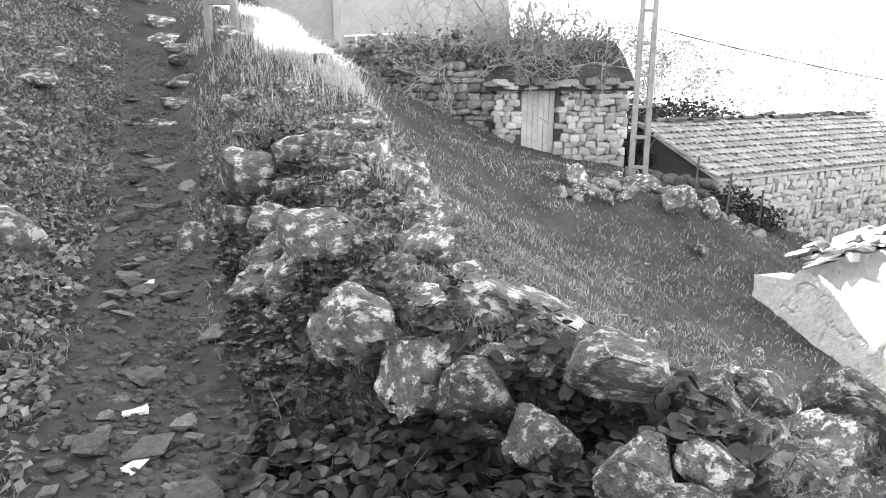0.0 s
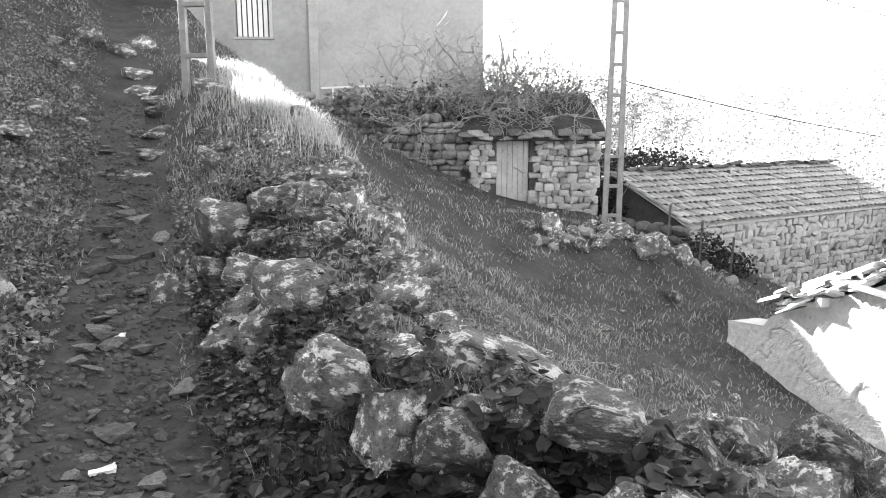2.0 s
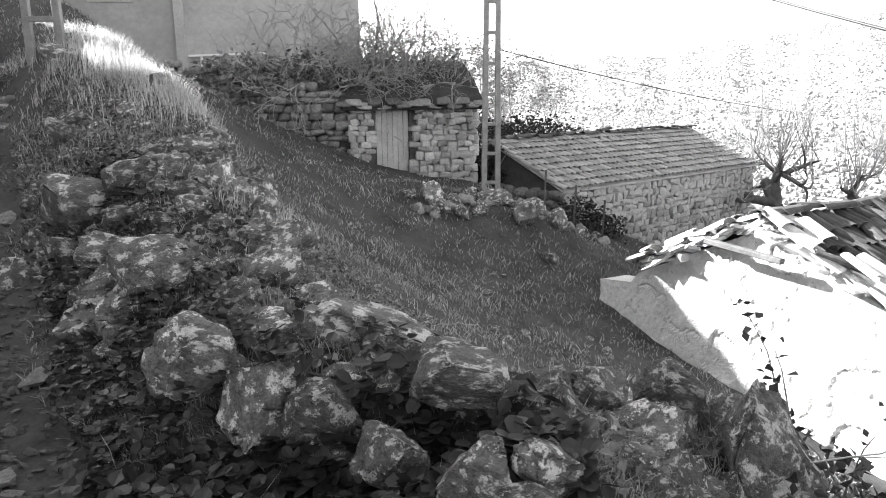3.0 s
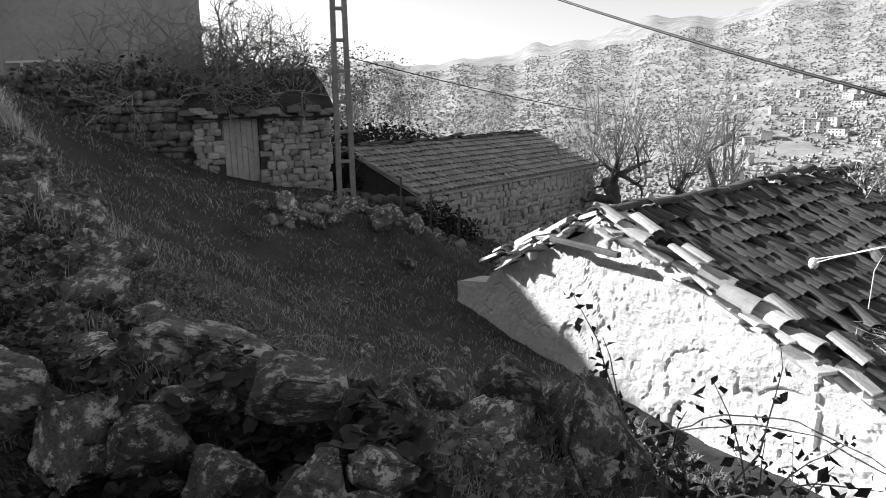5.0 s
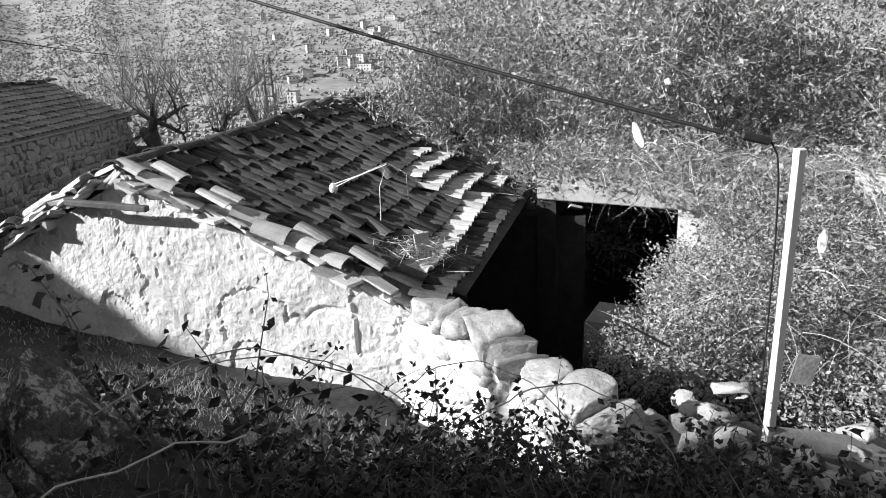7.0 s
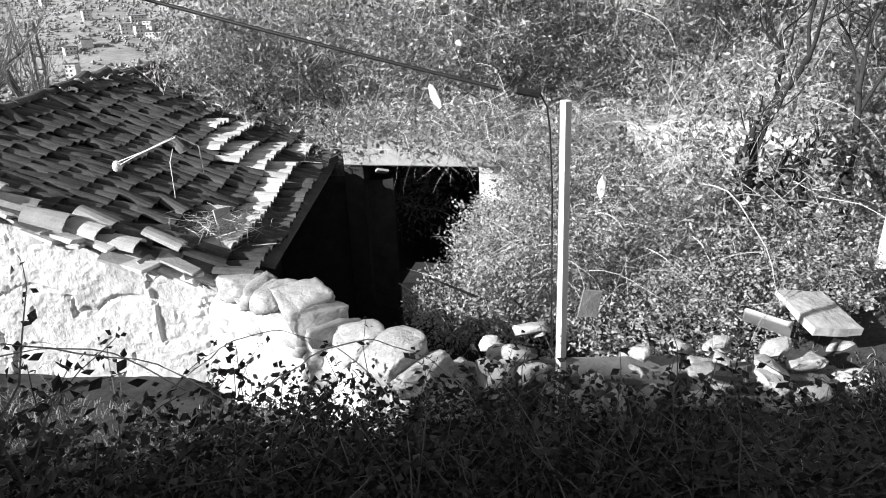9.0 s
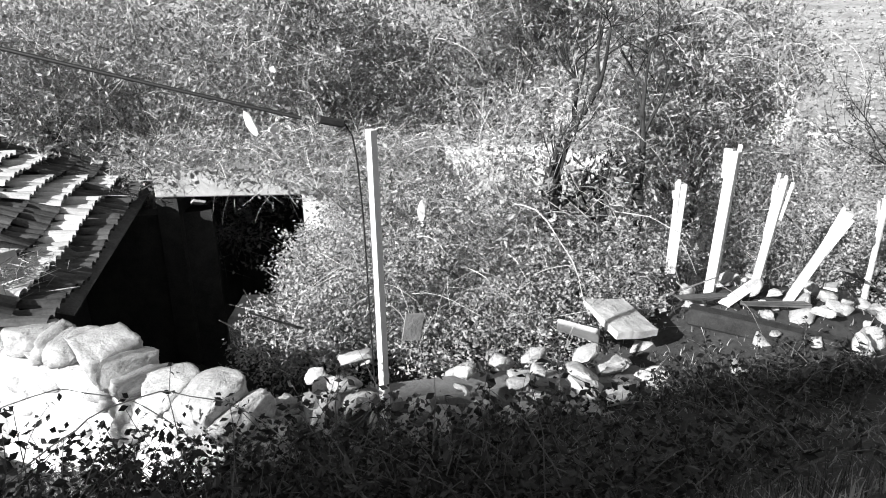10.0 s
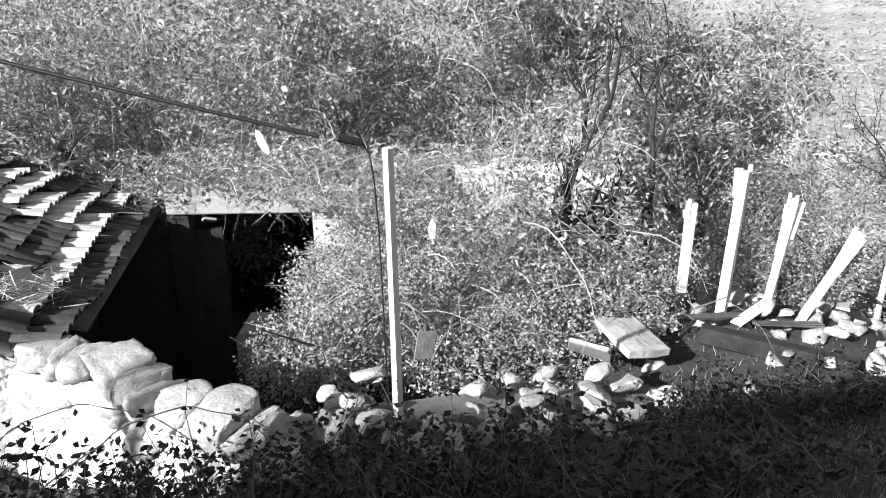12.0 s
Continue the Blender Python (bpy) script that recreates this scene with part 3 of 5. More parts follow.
lay(shed, Matrix.Translation((-0.02, 2 * SD, 0)) @ pose(0, 0, 0, 0, 0, -90), 2 * SD, lambda x: SE - 0.2 + (SR - SE) * (1 - abs(x - SD) / SD), lambda x: SE - 2.0, 0.24, SMALLD, 12)
pitch_deg = math.degrees(math.atan2(SR - SE, SD))
bm = bmesh.new()
for sg in (0, 1):
    y0, y1 = (-0.1, SD) if not sg else (2 * SD + 0.1, SD)
    p = [(-0.1, y0, SE - 0.05), (SL + 0.1, y0, SE - 0.05), (SL + 0.1, y1, SR - 0.03), (-0.1, y1, SR - 0.03)]
    a = [bm.verts.new(v) for v in p]
    b = [bm.verts.new((v[0], v[1], v[2] - 0.05)) for v in p]
    bm.faces.new(a), bm.faces.new(b[::-1])
    for i in range(4):
        bm.faces.new((a[i], b[i], b[(i + 1) % 4], a[(i + 1) % 4]))
bmesh.ops.recalc_face_normals(bm, faces=bm.faces[:])
part("roof", bm, WOOD, shed)
V, Fc = [], []
rr = random.Random(12)
rows = 9
for r in range(rows):
    y = -0.12 + r * (SD + 0.1) / rows
    zrow = SE - 0.02 + (SR - SE) * (y + 0.1) / (SD + 0.1)
    for c in range(int(SL / 0.21) + 1):
        t = Matrix.Translation((c * 0.21 + rr.gauss(0, 0.01), y, zrow + 0.03 + rr.uniform(0, 0.02))) @ pose(0, 0, 0, 0, -pitch_deg + 8 + rr.gauss(0, 1.5), 90 + rr.gauss(0, 3 if rr.random() < 0.95 else 15))
        o = len(V)
        V += [t @ v for v in TV]
        Fc += [tuple(o + i for i in f) for f in TF]
ob = new("roof_tiles", mesh("roof_tiles", V, Fc, SHEDTILE))
ob.parent = shed
tagged(ob, "rows of grey clay tiles", kind="stuff")
for c in range(24):
    put("ridge_tile", big_tile, Matrix.Translation((c * 0.42, SD + rr.gauss(0, 0.03), SR + 0.02 + rr.uniform(0, 0.05))) @ pose(0, 0, 0, 0, rr.gauss(0, 4), rr.gauss(0, 8)), shed)

# ---- house above the terrace ----
house = empty("rendered_house", Matrix.Translation((0, 0, 0)))
tagged(house, "tall house with stained grey render and a shuttered window", "house")
HY, HB = 24.0, 0.9
def facade(x0, x1, z0, z1, y, thick, holes, material, label):
    """A wall facing the path, in piers and bands round its openings."""
    xs = sorted({x0, x1, *[v for h in holes for v in h[:2]]})
    for a, b in zip(xs, xs[1:]):
        hs = sorted((h[2], h[3]) for h in holes if h[0] <= a and h[1] >= b)
        z = z0
        for c, d in hs + [(z1, z1)]:
            if c > z:
                part("wall", box((b - a, thick, c - z), Matrix.Translation(((a + b) / 2, y + thick / 2, (c + z) / 2))), material, house, label)
            z = d


facade(-14.0, -3.6, HB - 1.5, 8.4, HY, 0.4, [(-6.1, -4.85, 4.5, 6.1)], RENDERED, "stained grey render")
facade(-3.4, 2.2, HB - 1.5, 8.4, HY + 0.05, 0.4, [(-1.6, -0.9, 2.2, 2.6)], BAY, "paler rendered bay")
part("pilaster", box((0.3, 0.5, 9.0), Matrix.Translation((-3.5, HY + 0.12, 3.9)), 0.02), CONCRETE, house)
part("wall", box((0.4, 8, 9), Matrix.Translation((2.0, HY + 4.5, 3.9))), RENDERED, house)
part("wall", box((0.4, 8, 9), Matrix.Translation((-13.8, HY + 4.4, 3.9))), RENDERED, house)
part("wall", box((16.2, 0.4, 9), Matrix.Translation((-5.9, HY + 8.5, 3.9))), RENDERED, house)
part("roof", box((16.6, 9.0, 0.25), Matrix.Translation((-5.9, HY + 4.4, 8.53))), CONCRETE, house)
win = part("window", box((1.25, 0.06, 1.6), Matrix.Translation((-5.47, HY + 0.3, 5.3))), GLASS, house)
for i in range(7):
    part("curtain_strip", box((0.13, 0.03, 1.5), Matrix.Translation((-6.0 + i * 0.176, HY + 0.24, 5.3)), 0.01), PAINTED, win)
# flat dark panel on the solid wall, coloured as the doorway's inner shade
gate = part("door", box((2.0, 0.08, 2.0), Matrix.Translation((-10.4, HY - 0.03, 5.6))), GLASS, house, "near-black panel for the shade of an open doorway, white-framed")
for x, w, z, h in ((-11.48, 0.16, 5.6, 2.2), (-9.32, 0.16, 5.6, 2.2), (-10.4, 2.4, 6.72, 0.16)):
    part("frame", box((w, 0.16, h), Matrix.Translation((x, HY - 0.07, z)), 0.01), PAINTED, gate)
part("frame", box((1.35, 0.12, 0.08), Matrix.Translation((-5.47, HY + 0.02, 4.48)), 0.01), CONCRETE, win)
part("vent", box((0.7, 0.08, 0.4), Matrix.Translation((-1.25, HY + 0.3, 2.4))), GLASS, house)
part("pipe", beam((-3.3, HY - 0.08, 2.85), (-0.9, HY - 0.08, 2.95), 0.06, 0.06), PAINTED, house)
part("pipe", beam((-2.9, HY - 0.08, 1.2), (-2.9, HY - 0.08, 2.85), 0.06, 0.06), PAINTED, house)
part("plinth", box((2.6, 0.2, 0.9), Matrix.Translation((-2.0, HY - 0.12, 1.6)), 0.02), BAY, house)


# ---- lattice pylons ----
def pylon(x, y, z, height, w0, w1, turn, bay, label):
    p = empty("lattice_pylon", pose(x, y, z, 0, 0, turn))
    tagged(p, label, "pylon", group="lattice pylons")
    for sx in (-1, 1):
        part("upright", beam((sx * w0 / 2, 0, -0.4), (sx * w1 / 2, 0, height), 0.075, 0.12, bevel=0.008), STEEL, p)
    k = 0.25
    while k < height:
        w = w0 + (w1 - w0) * k / height
        part("rung", box((w - 0.06, 0.1, 0.07), Matrix.Translation((0, 0, k)), 0.006), STEEL, p)
        k += bay
    part("footing", box((w0 + 0.2, 0.35, 0.5), Matrix.Translation((0, 0, -0.3)), 0.05), CONCRETE, p)
    return p


pylon(-3.5, 11.4, 1.62, 7.0, 0.5, 0.34, -15, 0.78, "grey lattice steel pylon on the mound beside the path")
pylon(4.2, 14.75, -0.62, 7.5, 0.31, 0.2, -8, 0.64, "grey lattice steel pylon beside the stone hut")
pylon(30, 29, -9.0, 9.6, 0.6, 0.35, -40, 0.64, "distant lattice steel pylon among bare trees")

# ---- cables ----
def sagging(a, b, sag, n=24):
    a, b = Vector(a), Vector(b)
    return [a.lerp(b, i / n) - Vector((0, 0, 4 * sag * (i / n) * (1 - i / n))) for i in range(n + 1)]


line = cable("power_cable", sagging((5.05, 0.46, 0.79), (4.25, 14.6, 5.4), 0.3), 0.014, RUBBER)
tagged(line, "thick black twisted power cable strung from the post", "cable")
part("clamp", beam((5.07, 0.36, 0.78), (5.12, 0.2, 0.74), 0.05, 0.05, bevel=0.012), RUBBER, line, "black strain clamp")
tagged(cable("thin_wire", sagging((4.3, 14.75, 2.5), (30, 29, 0.3), 0.5), 0.012, RUBBER), "thin wire from pylon to pylon", "wire")

# ---- white post, rubble and stakes on the sunny side ----
post = part("white_post", beam((5.2, 0.03, -1.7), (5.22, 0.05, 0.69), 0.06, 0.06, bevel=0.006), PAINTED)
tagged(post, "square white-painted wooden post in the rubble", "post")
cable("lead", [(5.12, 0.2, 0.74), (5.14, 0.16, 0.66), (5.16, 0.14, 0.5), (5.17, 0.12, 0.1), (5.17, 0.11, -0.5), (5.18, 0.1, -1.2)], 0.006, RUBBER, post)

# ---- boulders along the edge of the mound and beside the path ----
def boulders(name, label, category, rows, stones, seed, parent=None, lift=0.0, flat=1.0):
    """Stones given as x, y, z, width, height: each lies with its middle there, turned by chance."""
    rr = random.Random(seed)
    top = parent or tagged(empty(name), label, category)
    for i, (x, y, z, w, h) in enumerate(rows):
        put("stone", stones[i % len(stones)], Matrix.Translation((x, y, z - lift)) @ pose(0, 0, 0, rr.gauss(0, 8), rr.gauss(0, 8), rr.uniform(-30, 30)) @ Matrix.Diagonal((w * 1.02, w * rr.uniform(0.6, 0.75), h * 0.95 * flat, 1)), top)
    return top


# width, depth, height, turn and tilt of each boulder: flat-topped blocks set on one another
EDGE = [
    (-0.38, 2.75, 0.46, 0.42, 0.36, 0.34, 10, 8), (-0.14, 2.94, 0.5, 0.36, 0.3, 0.2, -15, 4), (-0.1, 2.41, 0.45, 0.25, 0.26, 0.25, 25, -6),
    (0.38, 2.72, 0.52, 0.5, 0.36, 0.26, -8, 4), (0.33, 2.43, 0.46, 0.29, 0.24, 0.22, 20, 10), (0.6, 2.13, 0.575, 0.4, 0.28, 0.17, -12, -3),
    (0.13, 2.24, 0.42, 0.25, 0.24, 0.2, 0, 6), (0.92, 2.27, 0.42, 0.26, 0.22, 0.18, 14, 12), (1.15, 2.27, 0.39, 0.2, 0.2, 0.17, -30, 10),
    (1.5, 2.36, 0.31, 0.3, 0.26, 0.24, -20, 14), (1.19, 2.07, 0.28, 0.27, 0.24, 0.22, 15, -8), (1.4, 2.13, 0.29, 0.18, 0.18, 0.14, 40, 5),
    (0.74, 1.6, 0.5, 0.22, 0.2, 0.16, 10, 6), (0.52, 1.62, 0.49, 0.19, 0.18, 0.13, -25, 8), (1.1, 1.68, 0.33, 0.14, 0.13, 0.12, 30, 20),
    (0.6, 1.42, 0.5, 0.2, 0.16, 0.1, 5, 0), (1.68, 2.06, 0.24, 0.3, 0.26, 0.36, -10, -16), (1.16, 1.76, 0.31, 0.13, 0.11, 0.1, -40, 30),
    (1.85, 2.45, 0.02, 0.32, 0.3, 0.34, 20, 10), (0.66, 2.46, 0.44, 0.16, 0.14, 0.12, 0, 10),
    (0.78, 2.36, 0.42, 0.14, 0.12, 0.1, 50, 0), (1.02, 2.02, 0.36, 0.16, 0.14, 0.12, 60, 15), (0.86, 1.86, 0.4, 0.2, 0.16, 0.14, -20, 0), (0.34, 1.98, 0.38, 0.2, 0.18, 0.16, 30, 10)]
edge = tagged(empty("stone_edging"), "rough edging of lichen-spotted boulders along the mound", "stone wall")
for i, (x, y, z, w, d, h, turn, tilt) in enumerate(EDGE):
    put("stone", NEAR[i % len(NEAR)], Matrix.Translation((x, y, z)) @ pose(0, 0, 0, tilt * 0.6, tilt, turn) @ Matrix.Diagonal((w * 1.12, d * 1.1, h * 1.12, 1)), edge)
rr = random.Random(77)
for i in range(34):        # smaller stones chinked into the face below
    s = rr.uniform(-0.5, 1.5)
    x, y = 0.2 + s, 2.3 - 0.25 * s + rr.uniform(-0.35, 0.12)
    w = rr.uniform(0.08, 0.18)
    put("stone", rr.choice(BIG), Matrix.Translation((x, y, gz(x, y) + w * 0.15)) @ pose(0, 0, 0, rr.uniform(0, 40), rr.uniform(0, 40), rr.uniform(0, 360)) @ Matrix.Diagonal((w * 1.3, w, w * 0.8, 1)), edge)

CREST = [
    (-1.38, 5.05, 0.86, 0.66, 0.5), (-1.76, 4.92, 0.76, 0.32, 0.32), (-1.79, 5.31, 0.94, 0.3, 0.3), (-1.47, 4.8, 0.64, 0.33, 0.28), (-1.37, 5.84, 1.12, 0.18, 0.17),
    (-1.07, 5.5, 0.96, 0.38, 0.24), (-0.86, 5.74, 0.97, 0.3, 0.2), (-0.63, 5.77, 0.95, 0.27, 0.2), (-0.51, 5.18, 0.83, 0.25, 0.24), (-0.58, 4.56, 0.7, 0.28, 0.17)]
CREST2 = [
    (-0.33, 4.69, 0.68, 0.28, 0.22), (-0.15, 4.5, 0.58, 0.22, 0.36), (-1.14, 4.04, 0.58, 0.22, 0.18), (-0.44, 3.57, 0.6, 0.22, 0.14), (-0.19, 3.19, 0.6, 0.2, 0.17),
    (0.13, 3.2, 0.55, 0.28, 0.22), (-0.83, 3.3, 0.58, 0.18, 0.15), (-0.79, 7.96, 1.28, 0.34, 0.22), (-0.9, 5.12, 0.85, 0.27, 0.19), (-0.99, 4.49, 0.64, 0.24, 0.17),
    (-3.1, 10.6, 1.62, 0.7, 0.3), (-0.25, 5.4, 0.62, 0.3, 0.3), (-0.2, 5.0, 0.6, 0.25, 0.3)]
crest = boulders("stone_bank", "collapsed dry stones holding the grassy mound", "stone wall", [(x, y, gz(x, y) + h * 0.22, w, h) for x, y, z, w, h in CREST + CREST2], BIG[::-1], 23)

ground_ob = bpy.data.objects["ground"]
rr = random.Random(31)


def path_x(y):
    return -0.25 - 0.39 * y


steps = [(-6.4, 15.8, 0.8, 0.4), (-6.5, 16.8, 0.9, 0.5), (-7.1, 15.5, 0.7, 0.4), (-4.6, 12.7, 0.6, 0.22), (-4.3, 11.8, 0.75, 0.22), (-4.0, 10.8, 0.8, 0.24), (-3.7, 9.85, 0.65, 0.2), (-3.6, 8.8, 0.5, 0.16), (-5.2, 13.6, 0.8, 0.25), (-5.7, 14.5, 0.8, 0.3), (-2.75, 4.3, 0.5, 0.4)]
for i, (x, y, w, h) in enumerate(steps):
    put("stone", BIG[i % 10], Matrix.Translation((x, y, gz(x, y) + h * 0.08)) @ pose(0, 0, 0, 4, -3, rr.uniform(-40, 40)) @ Matrix.Diagonal((w, w * 0.75, h, 1)), ground_ob)
for i in range(270):       # flat stones lying on the path
    y = 1.2 + 10 * rr.random() ** 1.7
    x = path_x(y) + rr.gauss(0, 0.27)
    w = rr.uniform(0.04, 0.1) if rr.random() < 0.75 else rr.uniform(0.1, 0.22)
    put("stone", rr.choice(PEB), Matrix.Translation((x, y, gz(x, y) + w * 0.08)) @ pose(0, 0, 0, rr.gauss(0, 8), rr.gauss(0, 8), rr.uniform(0, 360)) @ Matrix.Diagonal((w * 1.25, w, w * rr.uniform(0.25, 0.5), 1)), ground_ob)
V, Fc = [], []
for i in range(4500):
    y = 0.9 + 12 * rr.random() ** 1.8
    x = path_x(y) + rr.gauss(0, 0.3)
    w = rr.uniform(0.012, 0.055)
    t = Matrix.Translation((x, y, gz(x, y) + w * 0.1)) @ pose(0, 0, 0, rr.uniform(0, 360), rr.uniform(0, 40), 0) @ Matrix.Diagonal((w * 1.3, w, w * 0.6, 1))
    o, me = len(V), PEB[i % 6]
    V += [t @ v.co for v in me.vertices]
    Fc += [tuple(o + k for k in p.vertices) for p in me.polygons]
tagged(new("gravel", mesh("gravel", V, Fc, GRIT)), "loose grey gravel on the path", "gravel", kind="stuff")
# scraps of paper on the path
for x, y, a in ((-1.35, 2.75, 20), (-1.15, 2.3, 70), (-1.9, 4.2, 10)):
    sc = part("paper_scrap", box((0.09, 0.045, 0.008), Matrix(), 0.002, wobble=0.012, seed=int(a)), WHITE)
    sc.matrix_basis = pose(x, y, gz(x, y) + 0.02, 8, -6, a)
    tagged(sc, "crumpled scrap of white paper on the path", "litter", group="litter on the path")

RUB = [
    (2.31, 11.78, 0.5, 0.4), (2.69, 11.7, 0.4, 0.3), (2.68, 11.18, 0.35, 0.25), (3.8, 13.27, 0.57, 0.23), (3.85, 11.36, 0.7, 0.5), (3.67, 12.05, 0.53, 0.32), (3.94, 10.27, 0.37, 0.22),
    (3.1, 12.21, 0.42, 0.27), (4.24, 12.29, 0.54, 0.32), (4.64, 11.72, 0.42, 0.42), (2.43, 11.34, 0.35, 0.25), (3.15, 11.58, 0.4, 0.26), (2.16, 6.66, 0.24, 0.16), (0.84, 3.5, 0.15, 0.15), (2.32, 6.07, 0.17, 0.11)]
rubble = tagged(empty("terrace_rubble"), "tumbled stones of an old terrace edge below the pylon", "rubble")
for i, (x, y, w, h) in enumerate([(x * 1.12, y * 1.12, w * 1.1, h * 1.1) if y > 9 else (x, y, w, h) for x, y, w, h in RUB]):
    put("stone", BIG[i % 10], Matrix.Translation((x, y, gz(x, y) + h * 0.25)) @ pose(0, 0, 0, 5, 5, rr.uniform(0, 360)) @ Matrix.Diagonal((w, w * 0.8, h * 1.1, 1)), rubble)
for i in range(90):
    k = rr.random()
    x, y = 2.2 + 4.6 * k + rr.gauss(0, 0.25), 12.7 + 2.0 * k + rr.gauss(0, 0.35)
    w = rr.uniform(0.1, 0.26)
    put("stone", rr.choice(SMALLD if i % 2 else BIG), Matrix.Translation((x, y, gz(x, y) + w * 0.2)) @ pose(0, 0, 0, rr.uniform(0, 30), rr.uniform(0, 30), rr.uniform(0, 360)) @ Matrix.Diagonal((w * 1.3, w, w * 0.8, 1)), rubble)
for i, x in enumerate((5.25, 6.0, 6.75)):      # iron stakes before the shed
    y = 14.2 + 0.1 * i
    st = part("iron_stake", beam((x, y, gz(x, y) - 0.2), (x + 0.04, y, gz(x, y) + 1.0), 0.035, 0.035), RUST)
    tagged(st, "thin rusty iron stake in the turf", "stake", group="iron stakes")

# ---- whitewashed boulder wall that carries on from the gable ----
bw = tagged(empty("boulder_wall"), "broken wall of whitewashed rough boulders", "stone wall")
rr = random.Random(43)
YARD = [Vector(p) for p in ((6.72, 4.05, -1.62), (6.42, 3.5, -1.56), (5.98, 2.75, -1.5), (5.7, 2.3, -1.54), (5.45, 1.87, -1.56), (5.15, 1.37, -1.48), (4.95, 0.95, -1.6))]
OUT = Vector((-0.86, 0.5, 0)).normalized()


def yard(k):
    """A point on the head of the yard wall, k from 0 at the gable to 1 at its broken end."""
    k = min(k, 0.9999) * (len(YARD) - 1)
    return YARD[int(k)].lerp(YARD[int(k) + 1], k % 1)


bm = bmesh.new()                                     # the wall's body, its outer face worn back between the stones
grid = []
for i in range(121):
    p = yard(i / 120)
    col = [bm.verts.new(p - OUT * 0.36 - Vector((0, 0, 1.9))), bm.verts.new(p - OUT * 0.36 - Vector((0, 0, 0.03)))]
    for k in range(46):
        q = p + OUT * (0.05 + 0.004 * k) - Vector((0, 0, 1.9 * k / 45))
        cell = noise.voronoi(Vector((i * 0.075, k * 0.16, 1.0)))[0]
        q += OUT * (0.16 * min(0.35, cell[1] - cell[0]) - 0.04 + 0.03 * noise.noise(q * 5) + 0.012 * noise.noise(q * 15))
        col.append(bm.verts.new(q))
    grid.append(col)
for a, b in zip(grid, grid[1:]):
    for k in range(len(a) - 1):
        bm.faces.new((a[k], a[k + 1], b[k + 1], b[k]))
bm.faces.new(grid[-1]), bm.faces.new(grid[0][::-1])
bmesh.ops.recalc_face_normals(bm, faces=bm.faces[:])
part("wall", bm, PLASTER, bw, "whitewashed rubble face with lost plaster")
CAP = [(0.03, 0.3, 0.2), (0.12, 0.34, 0.2), (0.2, 0.26, 0.18), (0.27, 0.3, 0.22), (0.385, 0.54, 0.34), (0.47, 0.34, 0.26), (0.545, 0.26, 0.18), (0.655, 0.36, 0.22), (0.8, 0.4, 0.26), (0.9, 0.28, 0.18)]
for i, (k, w, h) in enumerate(CAP):
    put("stone", LIME[i % 8], Matrix.Translation(yard(k) - OUT * 0.14 + Vector((0, 0, h * 0.34))) @ pose(0, 0, 0, rr.gauss(0, 8), rr.gauss(0, 8), 60 + rr.gauss(0, 14)) @ Matrix.Diagonal((w * 1.12, 0.46, h * 1.2, 1)), bw)
for i in range(26):                                  # boulders showing in the face where the plaster has gone
    p = yard(rr.random())
    w = rr.uniform(0.16, 0.34)
    put("stone", rr.choice(LIME), Matrix.Translation(p - OUT * 0.02 - Vector((0, 0, 0.1 + 1.0 * rr.random() ** 1.2))) @ pose(0, 0, 0, rr.gauss(0, 8), rr.gauss(0, 10), 60 + rr.gauss(0, 12)) @ Matrix.Diagonal((w * 1.25, 0.26, w * 0.75, 1)), bw)
line_pts = [Vector((5.6, 1.5, -2.0)), Vector((5.75, 1.1, -1.95)), Vector((5.9, 0.7, -1.62)), Vector((5.95, 0.0, -1.5)), Vector((6.35, -0.9, -1.6)), Vector((6.7, -1.7, -1.78)), Vector((7.2, -2.5, -2.0))]
for i in range(130):                                 # tumbled rubble that carries the line on past the post
    k = rr.random() * 5.999
    p = line_pts[int(k)].lerp(line_pts[int(k) + 1], k % 1)
    drop = rr.random() ** 1.2 * 0.9
    w = rr.uniform(0.1, 0.34)
    q = p + Vector((rr.gauss(0, 0.26) - drop * 0.35 - 0.1, rr.gauss(0, 0.1), -drop * 0.8 + 0.02))
    put("stone", rr.choice(CHIP), Matrix.Translation(q) @ pose(0, 0, 0, rr.gauss(0, 18), rr.gauss(0, 18), rr.uniform(0, 360)) @ Matrix.Diagonal((w * 1.5, w, w * 0.5, 1)), bw)
bm = bmesh.new()
rings = []
for i, p in enumerate(line_pts):
    d = (line_pts[min(i + 1, 6)] - line_pts[max(i - 1, 0)]).normalized()
    n = Vector((-d.y, d.x, 0)).normalized() * 0.16
    p = p - Vector((0, 0, 0.2))
    rings.append([bm.verts.new(p + v) for v in (n, -n, -n * 3.5 + Vector((0, 0, -2.0)), n * 1.6 + Vector((0, 0, -2.2)))])
for a, b in zip(rings, rings[1:]):
    for k in range(4):
        bm.faces.new((a[k], a[(k + 1) % 4], b[(k + 1) % 4], b[k]))
bm.faces.new(rings[0]), bm.faces.new(rings[-1][::-1])
bmesh.ops.recalc_face_normals(bm, faces=bm.faces[:])
part("core", bm, MORTAR, bw, "crumbling lime mortar between the boulders")

# ---- roof clutter: aerial, straw, loose slate ----
aerial = cable("wire_aerial", [(7.49, 4.89, -0.85), (7.47, 4.86, -0.4), (7.56, 4.79, -0.1), (7.5, 5.2, -0.28), (7.45, 5.6, -0.42)], 0.006, PALEWOOD)
tagged(aerial, "bent wire aerial leaning on the roof tiles", "aerial")
cable("stay", [(7.56, 4.79, -0.1), (7.7, 4.6, -0.25), (7.75, 4.62, -0.6)], 0.006, PALEWOOD, aerial)
